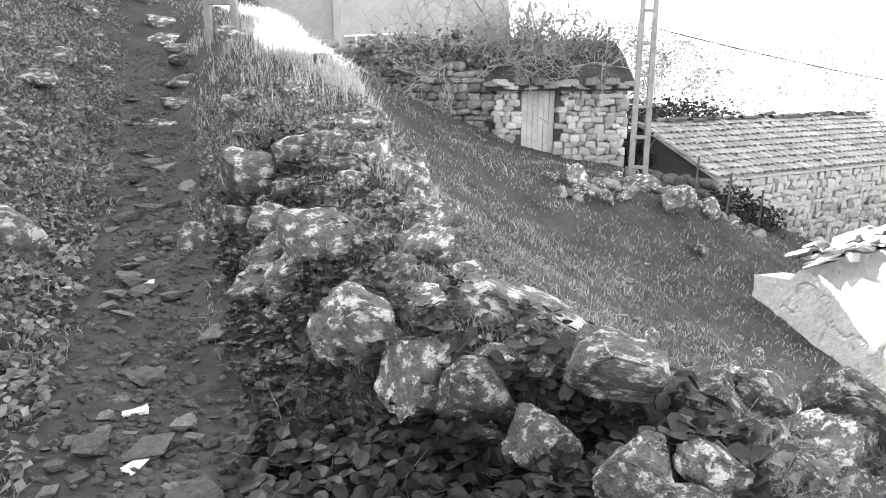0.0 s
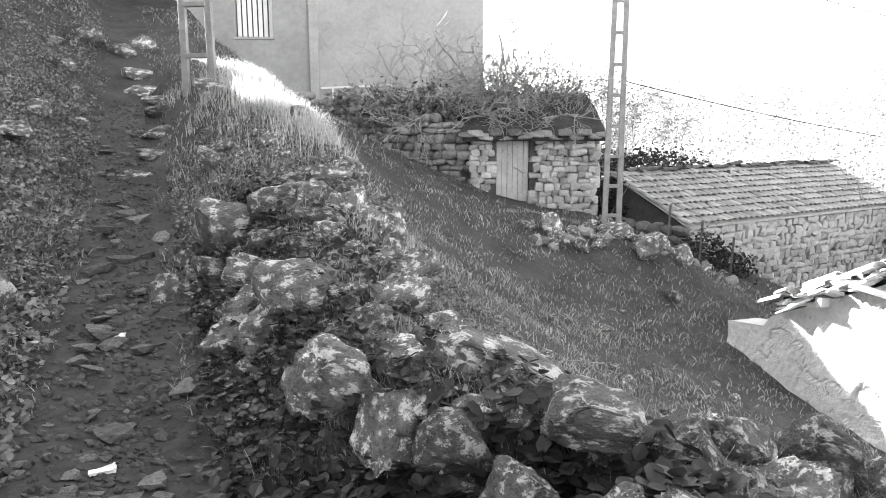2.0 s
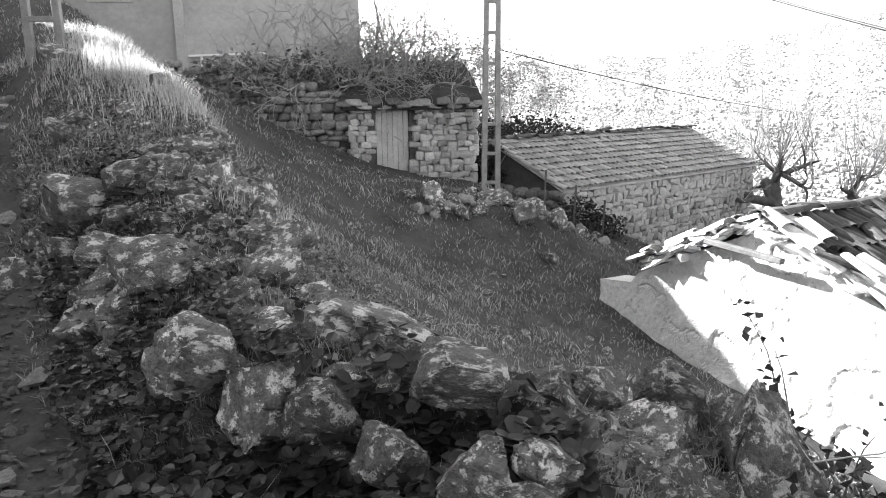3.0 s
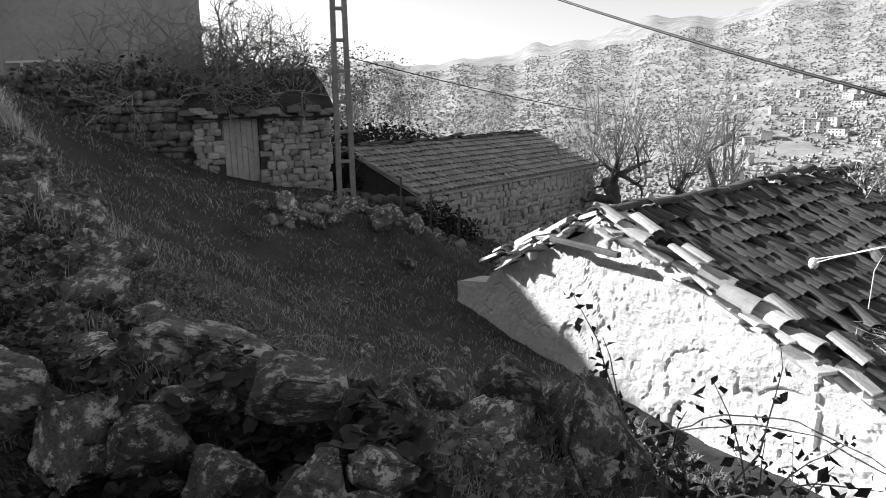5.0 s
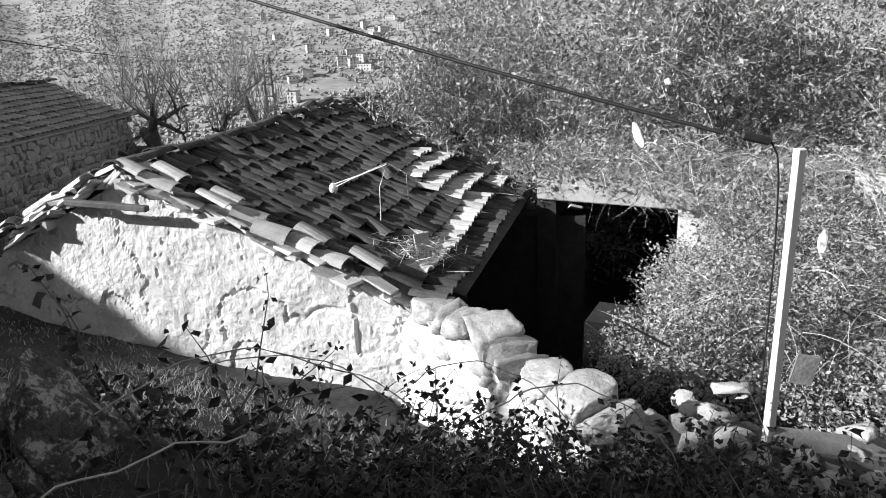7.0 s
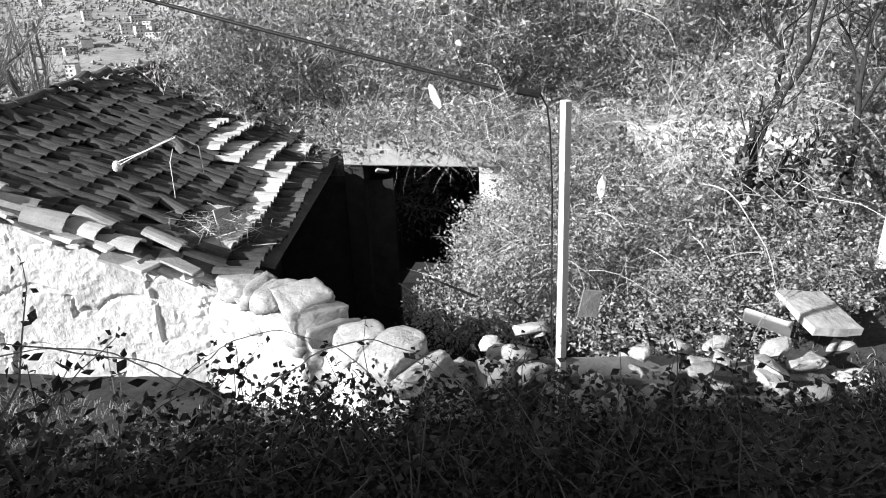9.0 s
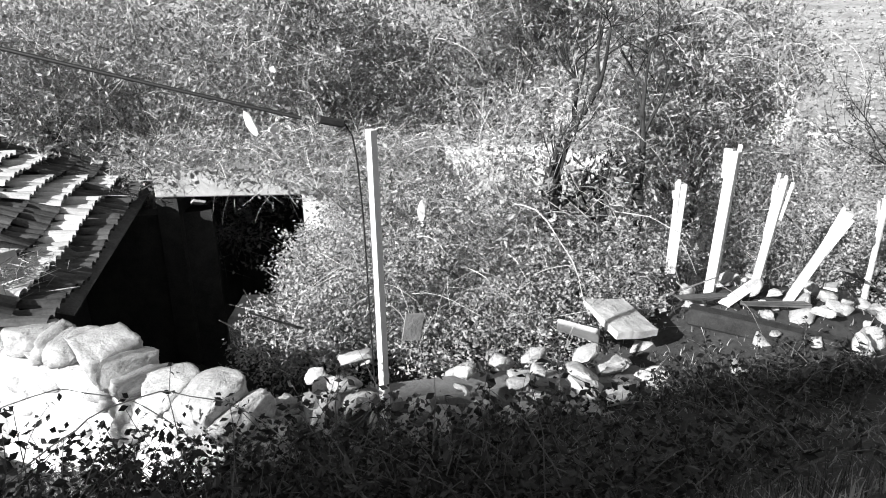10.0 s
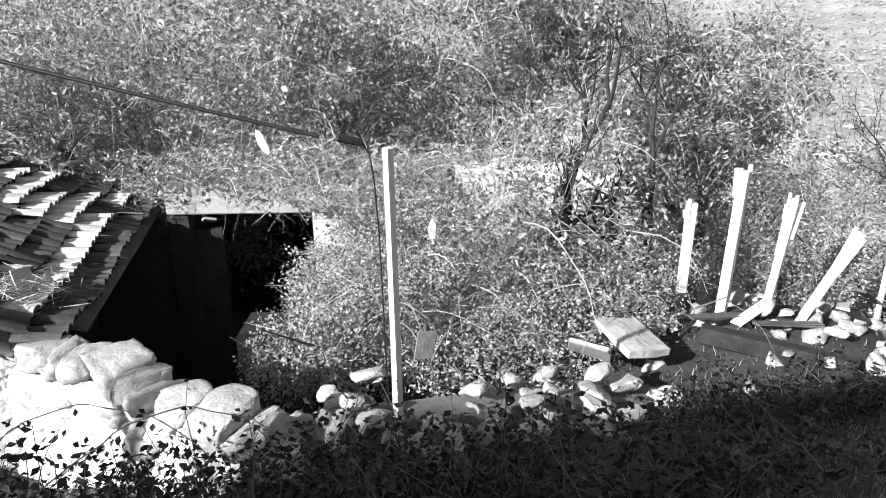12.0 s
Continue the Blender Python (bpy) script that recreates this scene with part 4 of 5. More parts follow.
cable("arm", [(7.56, 4.79, -0.12), (7.45, 5.3, -0.33), (7.44, 5.58, -0.46)], 0.006, PALEWOOD, aerial)
bm = bmesh.new()
bmesh.ops.create_icosphere(bm, subdivisions=2, radius=0.06, matrix=Matrix.Translation((7.45, 5.6, -0.47)) @ Matrix.Diagonal((1, 1, 1.25, 1)))
part("cap", bm, WHITE, aerial, "white plastic cap")
bs = part("broken_board", beam((7.4, 4.15, -1.42), (7.5, 4.3, -0.95), 0.2, 0.03, bevel=0.005), WOOD)
tagged(bs, "broken grey board sticking up at the roof edge", "board")
rng = np.random.default_rng(5)
c = np.array([7.35, 4.35, -1.12]) + rng.normal(size=(420, 3)) * [0.28, 0.28, 0.07]
tagged(new("straw", leaves_mesh("straw", rng, c, 0.26, TWIG, 0.3, 26)), "tuft of dry straw caught on the roof edge", "straw", kind="stuff")

# ---- flat-roofed outbuilding with a dark opening, under the vines ----
ob_ = tagged(empty("outbuilding", frame_of((11.68, 4.3, 0), 0.06, -1)), "low concrete outbuilding with a dark open front, half buried in vines", "outbuilding")
part("lintel", box((4.6, 0.35, 0.3), Matrix.Translation((2.1, 0.1, -1.3)), 0.02), CONCRETE, ob_, "stained concrete lintel")
part("roof", box((4.8, 3.6, 0.18), Matrix.Translation((2.1, 1.75, -1.1)), 0.02), CONCRETE, ob_)
# walls inside the opening are coloured as dark as its shade
part("wall", box((0.35, 3.4, 3.4), Matrix.Translation((-0.05, 1.7, -2.9))), SHADESTONE, ob_)
part("wall", box((2.2, 0.35, 3.0), Matrix.Translation((3.3, 0.15, -2.95))), PLASTER, ob_)
part("wall", box((4.6, 0.3, 3.4), Matrix.Translation((2.1, 3.4, -2.9))), SHADESTONE, ob_)
part("wall", box((0.35, 3.2, 3.4), Matrix.Translation((4.25, 1.7, -2.9))), SHADESTONE, ob_)
chip = part("roof_slab", box((0.3, 0.2, 0.04), pose(11.5, 3.75, -1.5, 14, 20, 30), 0.006), CONCRETE)
chip.parent, chip.matrix_parent_inverse = ob_, ob_.matrix_basis.inverted()

# ---- white stakes, slab, low walls on the right-hand plot ----
def stake(foot, top, w, seed):
    rr = random.Random(seed)
    a, b = Vector(foot), Vector(top)
    bm = beam(a - (b - a) * 0.15, b, w, w * 0.75, bevel=0.008)
    beam(a.lerp(b, 0.8) + Vector((0.02, 0.05, 0)), b + Vector((0.02, 0.075, rr.uniform(-0.12, 0.04))), w * 0.4, w * 0.4, bm, 0.004)
    for k in range(3):
        o = Vector((rr.uniform(-0.4, 0.4) * w, rr.uniform(-0.5, 0.5) * w, 0))
        beam(a.lerp(b, rr.uniform(0.3, 0.7)) + o, b + o * 1.3 + Vector((0, 0, rr.uniform(-0.08, 0.1))), w * 0.22, w * 0.3, bm, 0.003)
    ob = part("split_stake", bm, PALEWOOD)
    return tagged(ob, "bleached split timber stake standing in rubble", "stake", group="timber stakes")


stake((8.8, -3.15, -1.55), (8.8, -3.18, -0.56), 0.13, 1)
stake((8.66, -3.62, -1.7), (8.62, -3.68, -0.15), 0.15, 2)
stake((8.5, -4.08, -1.75), (8.42, -4.2, -0.42), 0.12, 3)
stake((8.28, -4.42, -1.8), (8.08, -4.8, -0.72), 0.13, 4)
stake((8.8, -5.6, -1.9), (8.82, -5.64, -0.78), 0.06, 5)
# stands for the platform ledge; black colour gives it its shade
log = part("fallen_beam", beam((7.9, -3.1, -1.85), (7.3, -4.6, -2.0), 0.22, 0.2, bevel=0.03), BLACKBARK)
tagged(log, "dark ledge under the stakes, its black shade put into the colour", "beam")
for k, (x, y, z, turn, tip) in enumerate(((8.05, -3.35, -1.7, 70, 6), (8.2, -3.8, -1.72, 48, -5), (7.95, -4.1, -1.76, 82, 4), (8.35, -4.9, -1.7, 30, 14), (8.5, -5.2, -1.6, 38, 22))):
    pk = part("loose_plank", box((0.8, 0.13, 0.025), pose(x, y, z, 8 * math.sin(k * 2.0), tip, -turn), 0.004, wobble=0.012, seed=60 + k), PALEWOOD if k % 2 else DARKWOOD)
    tagged(pk, "broken weathered plank thrown on the rubble", "plank", group="loose planks")
sl = part("stone_slab", rough_box((0.7, 0.5, 0.07), pose(7.55, -2.25, -1.74, 6, -8, 20), 0.03, 5, 1.0), LIMESTONE)
tagged(sl, "thin pale stone slab propped on rubble", "slab")
sl2 = part("stone_slab", box((0.4, 0.45, 0.05), pose(7.45, -1.8, -1.85, 10, 38, -10), 0.01, wobble=0.015, seed=3), CONCRETE)
tagged(sl2, "grey stone slab leaning on rubble", "slab")
pl = part("tin_sheet", box((0.02, 0.18, 0.28), pose(6.4, -0.1, -1.3, 8, -6, 20), 0.004), MORTAR)
tagged(pl, "small dented grey sheet leaning on the rubble", "sheet")
lw = tagged(empty("low_wall", frame_of((6.98, -5.0, -0.08), -0.14, -0.99)), "low whitewashed garden wall catching the sun", "wall")
part("wall", rough_box((4.4, 0.35, 1.3), Matrix.Translation((2.2, 0, -1.98)), 0.03, 16, 2.0), PLASTER, lw)
part("block", rough_box((0.9, 0.4, 0.34), Matrix.Translation((2.4, 0.5, -1.22)), 0.03, 8, 5.0), PLASTER, lw)
for i in range(60):
    x, y = 8.3 + rr.gauss(0, 0.6), -4.5 + rr.gauss(0, 0.8)
    w = rr.uniform(0.08, 0.28)
    put("stone", rr.choice(CHIP), lw.matrix_basis.inverted() @ Matrix.Translation((x, y, gz(x, y) + rr.uniform(0, 0.14))) @ pose(0, 0, 0, rr.uniform(0, 40), rr.uniform(0, 40), rr.uniform(0, 360)) @ Matrix.Diagonal((w * 1.3, w, w * 0.6, 1)), lw)
gw = part("garden_wall", rough_box((2.8, 0.35, 1.3), pose(12.3, -1.7, -1.4, 0, 0, 80), 0.08, 12, 7.0), PLASTER)
tagged(gw, "crumbling white garden wall seen through the trees", "wall")
wr = tagged(empty("white_ruin", frame_of((25.6, -9.0, 0), -0.35, -0.94)), "roofless white ruin on the slope below", "ruin")
part("wall", rough_box((2.8, 0.4, 5.0), Matrix.Translation((1.6, 0, -3.6)), 0.25, 12, 5.0), PLASTER, wr)
part("wall", rough_box((0.4, 3.0, 3.6), Matrix.Translation((2.8, 1.7, -4.2)), 0.2, 10, 6.0), PLASTER, wr)
part("window", box((0.4, 0.3, 0.6), Matrix.Translation((1.7, -0.12, -2.2))), GLASS, wr)
wr2 = tagged(empty("white_house", frame_of((24.0, -16.0, 0), -0.45, -0.9)), "long low white house among trees down the slope", "house")
part("wall", rough_box((5.6, 4.0, 3.6), Matrix.Translation((2.2, 2.0, -1.7)), 0.16, 14, 3.0), PLASTER, wr2)
part("parapet", rough_box((2.2, 0.5, 0.9), Matrix.Translation((0.6, 0.3, 0.1)), 0.12, 8, 4.0), PLASTER, wr2)
rr = random.Random(5)


# ---- plants ----
def leafy(name, label, category, rngseed, blobs, count, size, material, twigs=0, long=1.7, droop=0.0, twig_mat=TWIG, twig_len=0.5):
    """A bush: leaves scattered near the skins of several overlapping mounds, with stems inside."""
    rng = np.random.default_rng(rngseed)
    vol = np.array([b[3] * b[4] * b[5] for b in blobs]) ** (2 / 3)
    pick = rng.choice(len(blobs), count, p=vol / vol.sum())
    B = np.array(blobs)[pick]
    d = rng.normal(size=(count, 3))
    d /= np.linalg.norm(d, axis=1)[:, None]
    rad = 1 - np.abs(rng.normal(size=(count, 1))) * 0.22 + rng.normal(size=(count, 1)) * 0.06
    lump = 1 + 0.16 * np.sin(d[:, :1] * 7 + pick[:, None]) * np.cos(d[:, 1:2] * 6 + 2 * pick[:, None]) + 0.1 * np.sin(d[:, 2:] * 11)
    c = B[:, :3] + d * rad * lump * B[:, 3:]
    c = c[np.arange(count) // 7 * 7] + rng.normal(size=(count, 3)) * 1.1 * size     # sprays of leaves, with gaps between
    keep = c[:, 2] > ground(c[:, 0], c[:, 1]) + 0.02
    c = c[keep]
    top = tagged(empty(name), label, category)
    crown = new("crown", leaves_mesh("crown", rng, c, size, material, 0.7, long, droop))
    crown.parent = top
    V, Fc = [], []
    rr = random.Random(rngseed)
    for b in blobs:
        base = Vector((b[0], b[1], max(gz(b[0], b[1]) - 0.1, b[2] - b[5])))
        for _ in range(5):
            end = Vector((b[0] + rr.gauss(0, b[3] * 0.5), b[1] + rr.gauss(0, b[4] * 0.5), b[2] + rr.uniform(0.2, 0.9) * b[5]))
            mid = base.lerp(end, 0.5) + Vector((rr.gauss(0, 0.1), rr.gauss(0, 0.1), 0))
            r = 0.02 + 0.012 * b[5]
            tube_into(V, Fc, [base, mid, end], [r, r * 0.7, r * 0.3], 5)
    st = new("undergrowth", mesh("undergrowth", V, Fc, BARK))
    st.parent = top
    tagged(st, kind="stuff")
    if twigs:
        k = rng.integers(0, len(c), twigs)
        dr = new("tangle", leaves_mesh("tangle", rng, c[k] * 1.0 + rng.normal(size=(twigs, 3)) * 0.1, twig_len, twig_mat, 0.8, 85, droop))
        dr.parent = top
        tagged(dr, "tangle of pale dry vine stems")
    return top


# ivy and bramble mound beyond the white post
leafy("bramble_mound", "sunlit mound of brambles and ivy over rubble", "bramble", 51, [(8.6, 0.6, -2.0, 1.4, 1.2, 0.75), (9.4, -0.8, -1.75, 1.5, 1.4, 0.75), (9.0, -2.0, -1.85, 1.3, 1.2, 0.55), (8.0, -0.8, -2.2, 1.2, 1.0, 0.6), (10.6, 0.3, -1.7, 1.5, 1.4, 0.8), (8.1, 1.6, -2.3, 0.7, 0.6, 0.45), (10.3, -2.6, -1.7, 1.5, 1.3, 0.5), (10.9, 1.6, -2.3, 0.8, 0.8, 0.6), (10.6, 1.9, -2.7, 0.5, 0.5, 0.4), (11.0, 0.6, -2.1, 0.9, 0.8, 0.6)], 74000, 0.05, LEAFPALE, 2500)
leafy("ivy_bank", "sunlit bank of ivy and brambles beyond the timber stakes", "ivy", 53, [(9.4, -6.6, -1.75, 1.0, 1.1, 0.75), (9.5, -8.0, -1.6, 1.3, 1.3, 0.9), (10.4, -6.4, -1.4, 1.0, 1.0, 0.7), (8.6, -7.6, -2.0, 1.0, 1.0, 0.6), (10.2, -5.4, -1.9, 0.7, 0.6, 0.5), (10.6, -9.0, -1.3, 1.5, 1.6, 1.0)], 46000, 0.05, LEAFPALE, 1800)
leafy("dark_bush", "dark evergreen bush behind the timber stakes", "bush", 52, [(11.6, -7.2, -1.0, 0.7, 0.7, 0.5), (12.3, -8.4, -0.9, 1.0, 1.1, 0.6), (12.6, -6.0, -1.6, 1.0, 0.8, 0.8), (10.2, -5.0, -2.2, 0.5, 0.5, 0.4)], 11000, 0.06, BANKLEAF, 1500)
# big vine-hung trees that close the plot
def canes(rr, V, Fc, p, length, r):
    """One arching, drooping stem."""
    a = rr.uniform(0, 6.283)
    d = Vector((math.cos(a), math.sin(a), rr.uniform(-0.2, 1.0))).normalized()
    pts = [p.copy()]
    for s in range(9):
        d = (d + Vector((rr.gauss(0, 0.12), rr.gauss(0, 0.12), rr.gauss(-0.2, 0.1)))).normalized()
        p = p + d * length / 9
        pts.append(p.copy())
    tube_into(V, Fc, pts, [r * (1 - 0.08 * k) for k in range(10)], 3)


def vine_tree(x, y, top, rx, seed, count, label):
    b = gz(x, y)
    rr = random.Random(seed)
    V, Fc, tips = [], [], []
    grow(rr, V, Fc, tips, Vector((x, y, b - 0.3)), Vector((0.05, 0, 1)), (top - b) * 0.42, 0.16, 3, 0.55, 0.1, (3, 4), 0.18, 0.7, 6)
    t = tagged(empty("vine_tree"), label, "tree")
    tr = new("trunk", mesh("trunk", V, Fc, BARK, True))
    tr.parent = t
    rng = np.random.default_rng(seed)
    blobs = [(x + rr.gauss(0, rx * 0.5), y + rr.gauss(0, rx * 0.6), b + (top - b) * rr.uniform(0.35, 0.9), rx * rr.uniform(0.4, 0.7), rx * rr.uniform(0.4, 0.7), (top - b) * rr.uniform(0.14, 0.24)) for _ in range(11)]
    B = np.array(blobs)[rng.integers(0, len(blobs), count)]
    d = rng.normal(size=(count, 3))
    d /= np.linalg.norm(d, axis=1)[:, None]
    c = B[:, :3] + d * B[:, 3:] * rng.uniform(0.35, 1.1, (count, 1)) ** 0.6
    c = c[np.arange(count) // 12 * 12] + rng.normal(size=(count, 3)) * [0.13, 0.13, 0.09]
    c[:, 2] = np.maximum(c[:, 2], ground(c[:, 0], c[:, 1]) + 0.1)
    cr = new("crown", leaves_mesh("crown", rng, c, 0.1, LEAFPALE, 0.8, 2.2, 0.5))
    cr.parent = t
    k = rng.integers(0, count, count // 4)
    vn = new("vines", leaves_mesh("vines", rng, c[k], 0.8, TWIG, 1.0, 95, 0.6))
    vn.parent = t
    tagged(vn, "hanging pale dry vines")
    V, Fc = [], []
    for i in range(count // 90):
        canes(rr, V, Fc, Vector(c[rr.randrange(count)]), rr.uniform(0.6, 1.8), rr.uniform(0.004, 0.009))
    cn = new("cane_tangle", mesh("cane_tangle", V, Fc, PALEBARK))
    cn.parent = t
    tagged(cn, "long arching bare canes", kind="stuff")
    return t


vine_tree(15.0, 6.2, 2.2, 2.8, 61, 34000, "tree smothered in sunlit dry vines behind the outbuilding")
vine_tree(14.6, 2.0, 3.0, 3.0, 62, 40000, "tree smothered in sunlit dry vines above the outbuilding")
vine_tree(14.2, -2.2, 3.0, 2.8, 63, 34000, "tall vine-hung tree above the bramble mound")
vine_tree(18.5, 9.5, 1.6, 2.6, 64, 20000, "vine-hung tree beyond the tiled roof")
vine_tree(14.6, -5.4, 1.2, 2.2, 66, 20000, "vine-hung tree behind the timber stakes")
vine_tree(19.5, -6.5, 1.5, 2.6, 67, 14000, "vine-hung tree lower down the slope")
leafy("vine_thatch", "mat of dry vines hanging over the outbuilding roof", "vine", 65, [(12.6, 3.2, -0.85, 1.5, 1.6, 0.4), (12.2, 1.6, -0.95, 1.4, 1.5, 0.5), (11.8, 0.6, -1.3, 1.0, 1.2, 0.6), (12.6, -0.6, -1.2, 1.2, 1.2, 0.7), (11.9, 4.6, -0.9, 0.7, 0.8, 0.35)], 7000, 0.08, LEAFPALE, 5200, 1.7, 0.5, TWIG, 0.6)


def bare_tree(x, y, height, r, seed, label, lean=(0, 0), depth=5, spread_=0.5, lift=0.15, material=BARK, kids=(2, 4), name="bare_tree"):
    rr = random.Random(seed)
    V, Fc, tips = [], [], []
    b = gz(x, y)
    grow(rr, V, Fc, tips, Vector((x, y, b - 0.3)), Vector((lean[0], lean[1], 1)).normalized(), height * 0.34, r, depth, spread_, lift, kids, 0.2, 0.66, 6)
    t = tagged(empty(name), label, "tree")
    ob = new("trunk", mesh("trunk", V, Fc, material, True))
    ob.parent = t
    return t, tips


def pollard(x, y, z, height, seed, label, shoots=70):
    """An old pollarded tree: thick crooked trunk, knobbly arms, a brush of straight pale shoots."""
    rr = random.Random(seed)
    V, Fc, tips = [], [], []
    grow(rr, V, Fc, tips, Vector((x, y, z)), Vector((0.3, 0.1, 1)).normalized(), height * 0.3, 0.3, 3, 0.75, 0.1, (2, 3), 0.34, 0.72, 7)
    t = tagged(empty("pollarded_tree"), label, "tree", group="pollarded trees")
    ob = new("trunk", mesh("trunk", V, Fc, BARK, True))
    ob.parent = t
    V, Fc = [], []
    for i in range(shoots):
        p, d = rr.choice(tips)
        n = (d * 0.3 + Vector((rr.gauss(0, 0.4), rr.gauss(0, 0.4), rr.uniform(0.4, 1.2)))).normalized()
        L = rr.uniform(0.5, 1.0) * height * 0.5
        a = p - d * rr.uniform(0, 0.4)
        tube_into(V, Fc, [a, a + n * L * 0.5 + Vector((rr.gauss(0, 0.06), rr.gauss(0, 0.06), 0)), a + n * L + Vector((0, 0, 0.1 * L))], [0.016, 0.011, 0.005], 3)
        for _ in range(3):
            s = a + n * L * rr.uniform(0.3, 0.9)
            e = s + (n + Vector((rr.gauss(0, 0.6), rr.gauss(0, 0.6), rr.gauss(0.1, 0.4)))).normalized() * L * 0.3
            tube_into(V, Fc, [s, e], [0.008, 0.004], 3)
    sh = new("brushwood", mesh("brushwood", V, Fc, PALEBARK))
    sh.parent = t
    tagged(sh, "straight pale winter shoots")
    return t


pollard(14.9, 18.9, -2.6, 6.4, 71, "old pollarded tree beside the stone shed, bare in winter", 130)
pollard(17.2, 18.2, -2.9, 5.8, 72, "bare pollarded tree with a brush of pale shoots", 110)
pollard(17.6, 16.2, -3.0, 3.2, 73, "small leaning bare tree beyond the tiled roof", 30)
pollard(27.0, 21.0, -6.2, 5.0, 74, "bare winter tree farther down the slope", 50)
for i, (x, y, h) in enumerate(((9.0, 24.5, 5.0), (11.5, 25.5, 4.6), (14.0, 27.0, 5.5), (7.0, 23.5, 4.2))):
    t, tips = bare_tree(x, y, h + 5.0, 0.15, 80 + i, "bare fruit tree behind the stone shed", depth=5, material=PALEBARK)
    rng = np.random.default_rng(80 + i)
    P = np.array([tuple(p) for p, d in tips])
    P = P[rng.integers(0, len(P), 1800)] + rng.normal(size=(1800, 3)) * 0.22
    cr = new("crown", leaves_mesh("crown", rng, P, 0.09, LEAFPALE))
    cr.parent = t
# the fig tree over the hut and the dark growth on the retaining wall
for i, (x, y, z, h, lx) in enumerate(((1.5, 18.2, 1.3, 4.6, 0.15), (0.1, 18.3, 1.5, 5.0, -0.1), (3.0, 18.6, 1.6, 4.0, 0.3), (0.8, 19.3, 1.4, 5.2, 0.1), (2.4, 17.8, 1.9, 3.6, 0.2))):
    rr2 = random.Random(90 + i)
    V, Fc, tips = [], [], []
    for k in range(5):
        grow(rr2, V, Fc, tips, Vector((x, y, z - 0.4)), Vector((lx + rr2.gauss(0, 0.7), rr2.gauss(-0.25, 0.35), 0.8)).normalized(), h * 0.36, 0.06, 4, 0.75, 0.0, (3, 4), 0.38, 0.74, 5, 0.008)
    t = tagged(empty("fig_tree"), "bare grey-limbed fig tree leaning over the stone hut", "tree", group="fig trees")
    ob = new("trunk", mesh("trunk", V, Fc, FIGBARK, True))
    ob.parent = t
leafy("wall_shrub", "broad-leaved evergreen shrub growing from the retaining wall", "shrub", 96, [(-1.5, 18.0, 1.9, 0.8, 0.5, 0.5), (-0.7, 17.7, 1.8, 0.8, 0.5, 0.65), (0.2, 17.6, 1.9, 0.6, 0.4, 0.7), (0.9, 17.5, 1.7, 0.4, 0.4, 0.6)], 3200, 0.16, BANKLEAF, 100)
leafy("roof_growth", "dead creeper matted over the hut roof", "creeper", 97, [(2.0, 18.3, 2.1, 1.6, 1.2, 0.45), (3.4, 18.2, 1.9, 0.9, 1.1, 0.45), (0.9, 17.9, 1.8, 0.7, 0.7, 0.4), (3.9, 18.6, 2.3, 0.7, 0.7, 0.8)], 4200, 0.08, BANKLEAF, 2600, 1.7, 0.2, TWIG, 0.5)
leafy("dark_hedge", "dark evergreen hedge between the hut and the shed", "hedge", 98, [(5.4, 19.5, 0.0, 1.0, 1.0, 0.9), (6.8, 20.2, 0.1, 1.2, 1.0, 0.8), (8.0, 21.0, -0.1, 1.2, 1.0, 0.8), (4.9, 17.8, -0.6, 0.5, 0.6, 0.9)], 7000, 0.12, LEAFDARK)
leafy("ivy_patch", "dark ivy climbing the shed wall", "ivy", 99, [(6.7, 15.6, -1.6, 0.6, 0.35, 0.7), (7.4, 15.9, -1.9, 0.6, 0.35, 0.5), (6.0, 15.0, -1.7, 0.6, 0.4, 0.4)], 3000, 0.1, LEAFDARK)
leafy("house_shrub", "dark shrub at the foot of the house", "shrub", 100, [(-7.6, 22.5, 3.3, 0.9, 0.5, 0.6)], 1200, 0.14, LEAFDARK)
# bare canes arching over the outbuilding roof and the bramble mound
rr = random.Random(77)
V, Fc = [], []
for i in range(420):
    x, y = (12.2 + rr.gauss(0, 0.7), 1.3 + rr.gauss(0, 1.3)) if i % 3 else (9.2 + rr.gauss(0, 1.0), min(0.6, -0.8 + rr.gauss(0, 1.3)))
    canes(rr, V, Fc, Vector((x, y, (-0.75 if i % 3 else -1.4) + rr.gauss(0, 0.18))), rr.uniform(0.5, 1.5), rr.uniform(0.003, 0.007))
tagged(new("cane_tangle", mesh("cane_tangle", V, Fc, TWIG)), "pale bare canes arching over roof and brambles", "bramble", kind="stuff")
# bare thorn tree over the right-hand plot
bare_tree(10.0, -6.4, 7.0, 0.07, 101, "small bare thorn tree above the plot", depth=5, spread_=0.45, material=BLACKBARK)
bare_tree(10.0, -1.78, 8.0, 0.2, 102, "short black crooked tree stump with thin limbs", depth=4, spread_=0.6, lift=0.3, material=BLACKBARK)
bare_tree(9.85, -2.9, 6.2, 0.14, 103, "thin dark crooked tree in the brambles", depth=4, spread_=0.6, material=BLACKBARK)

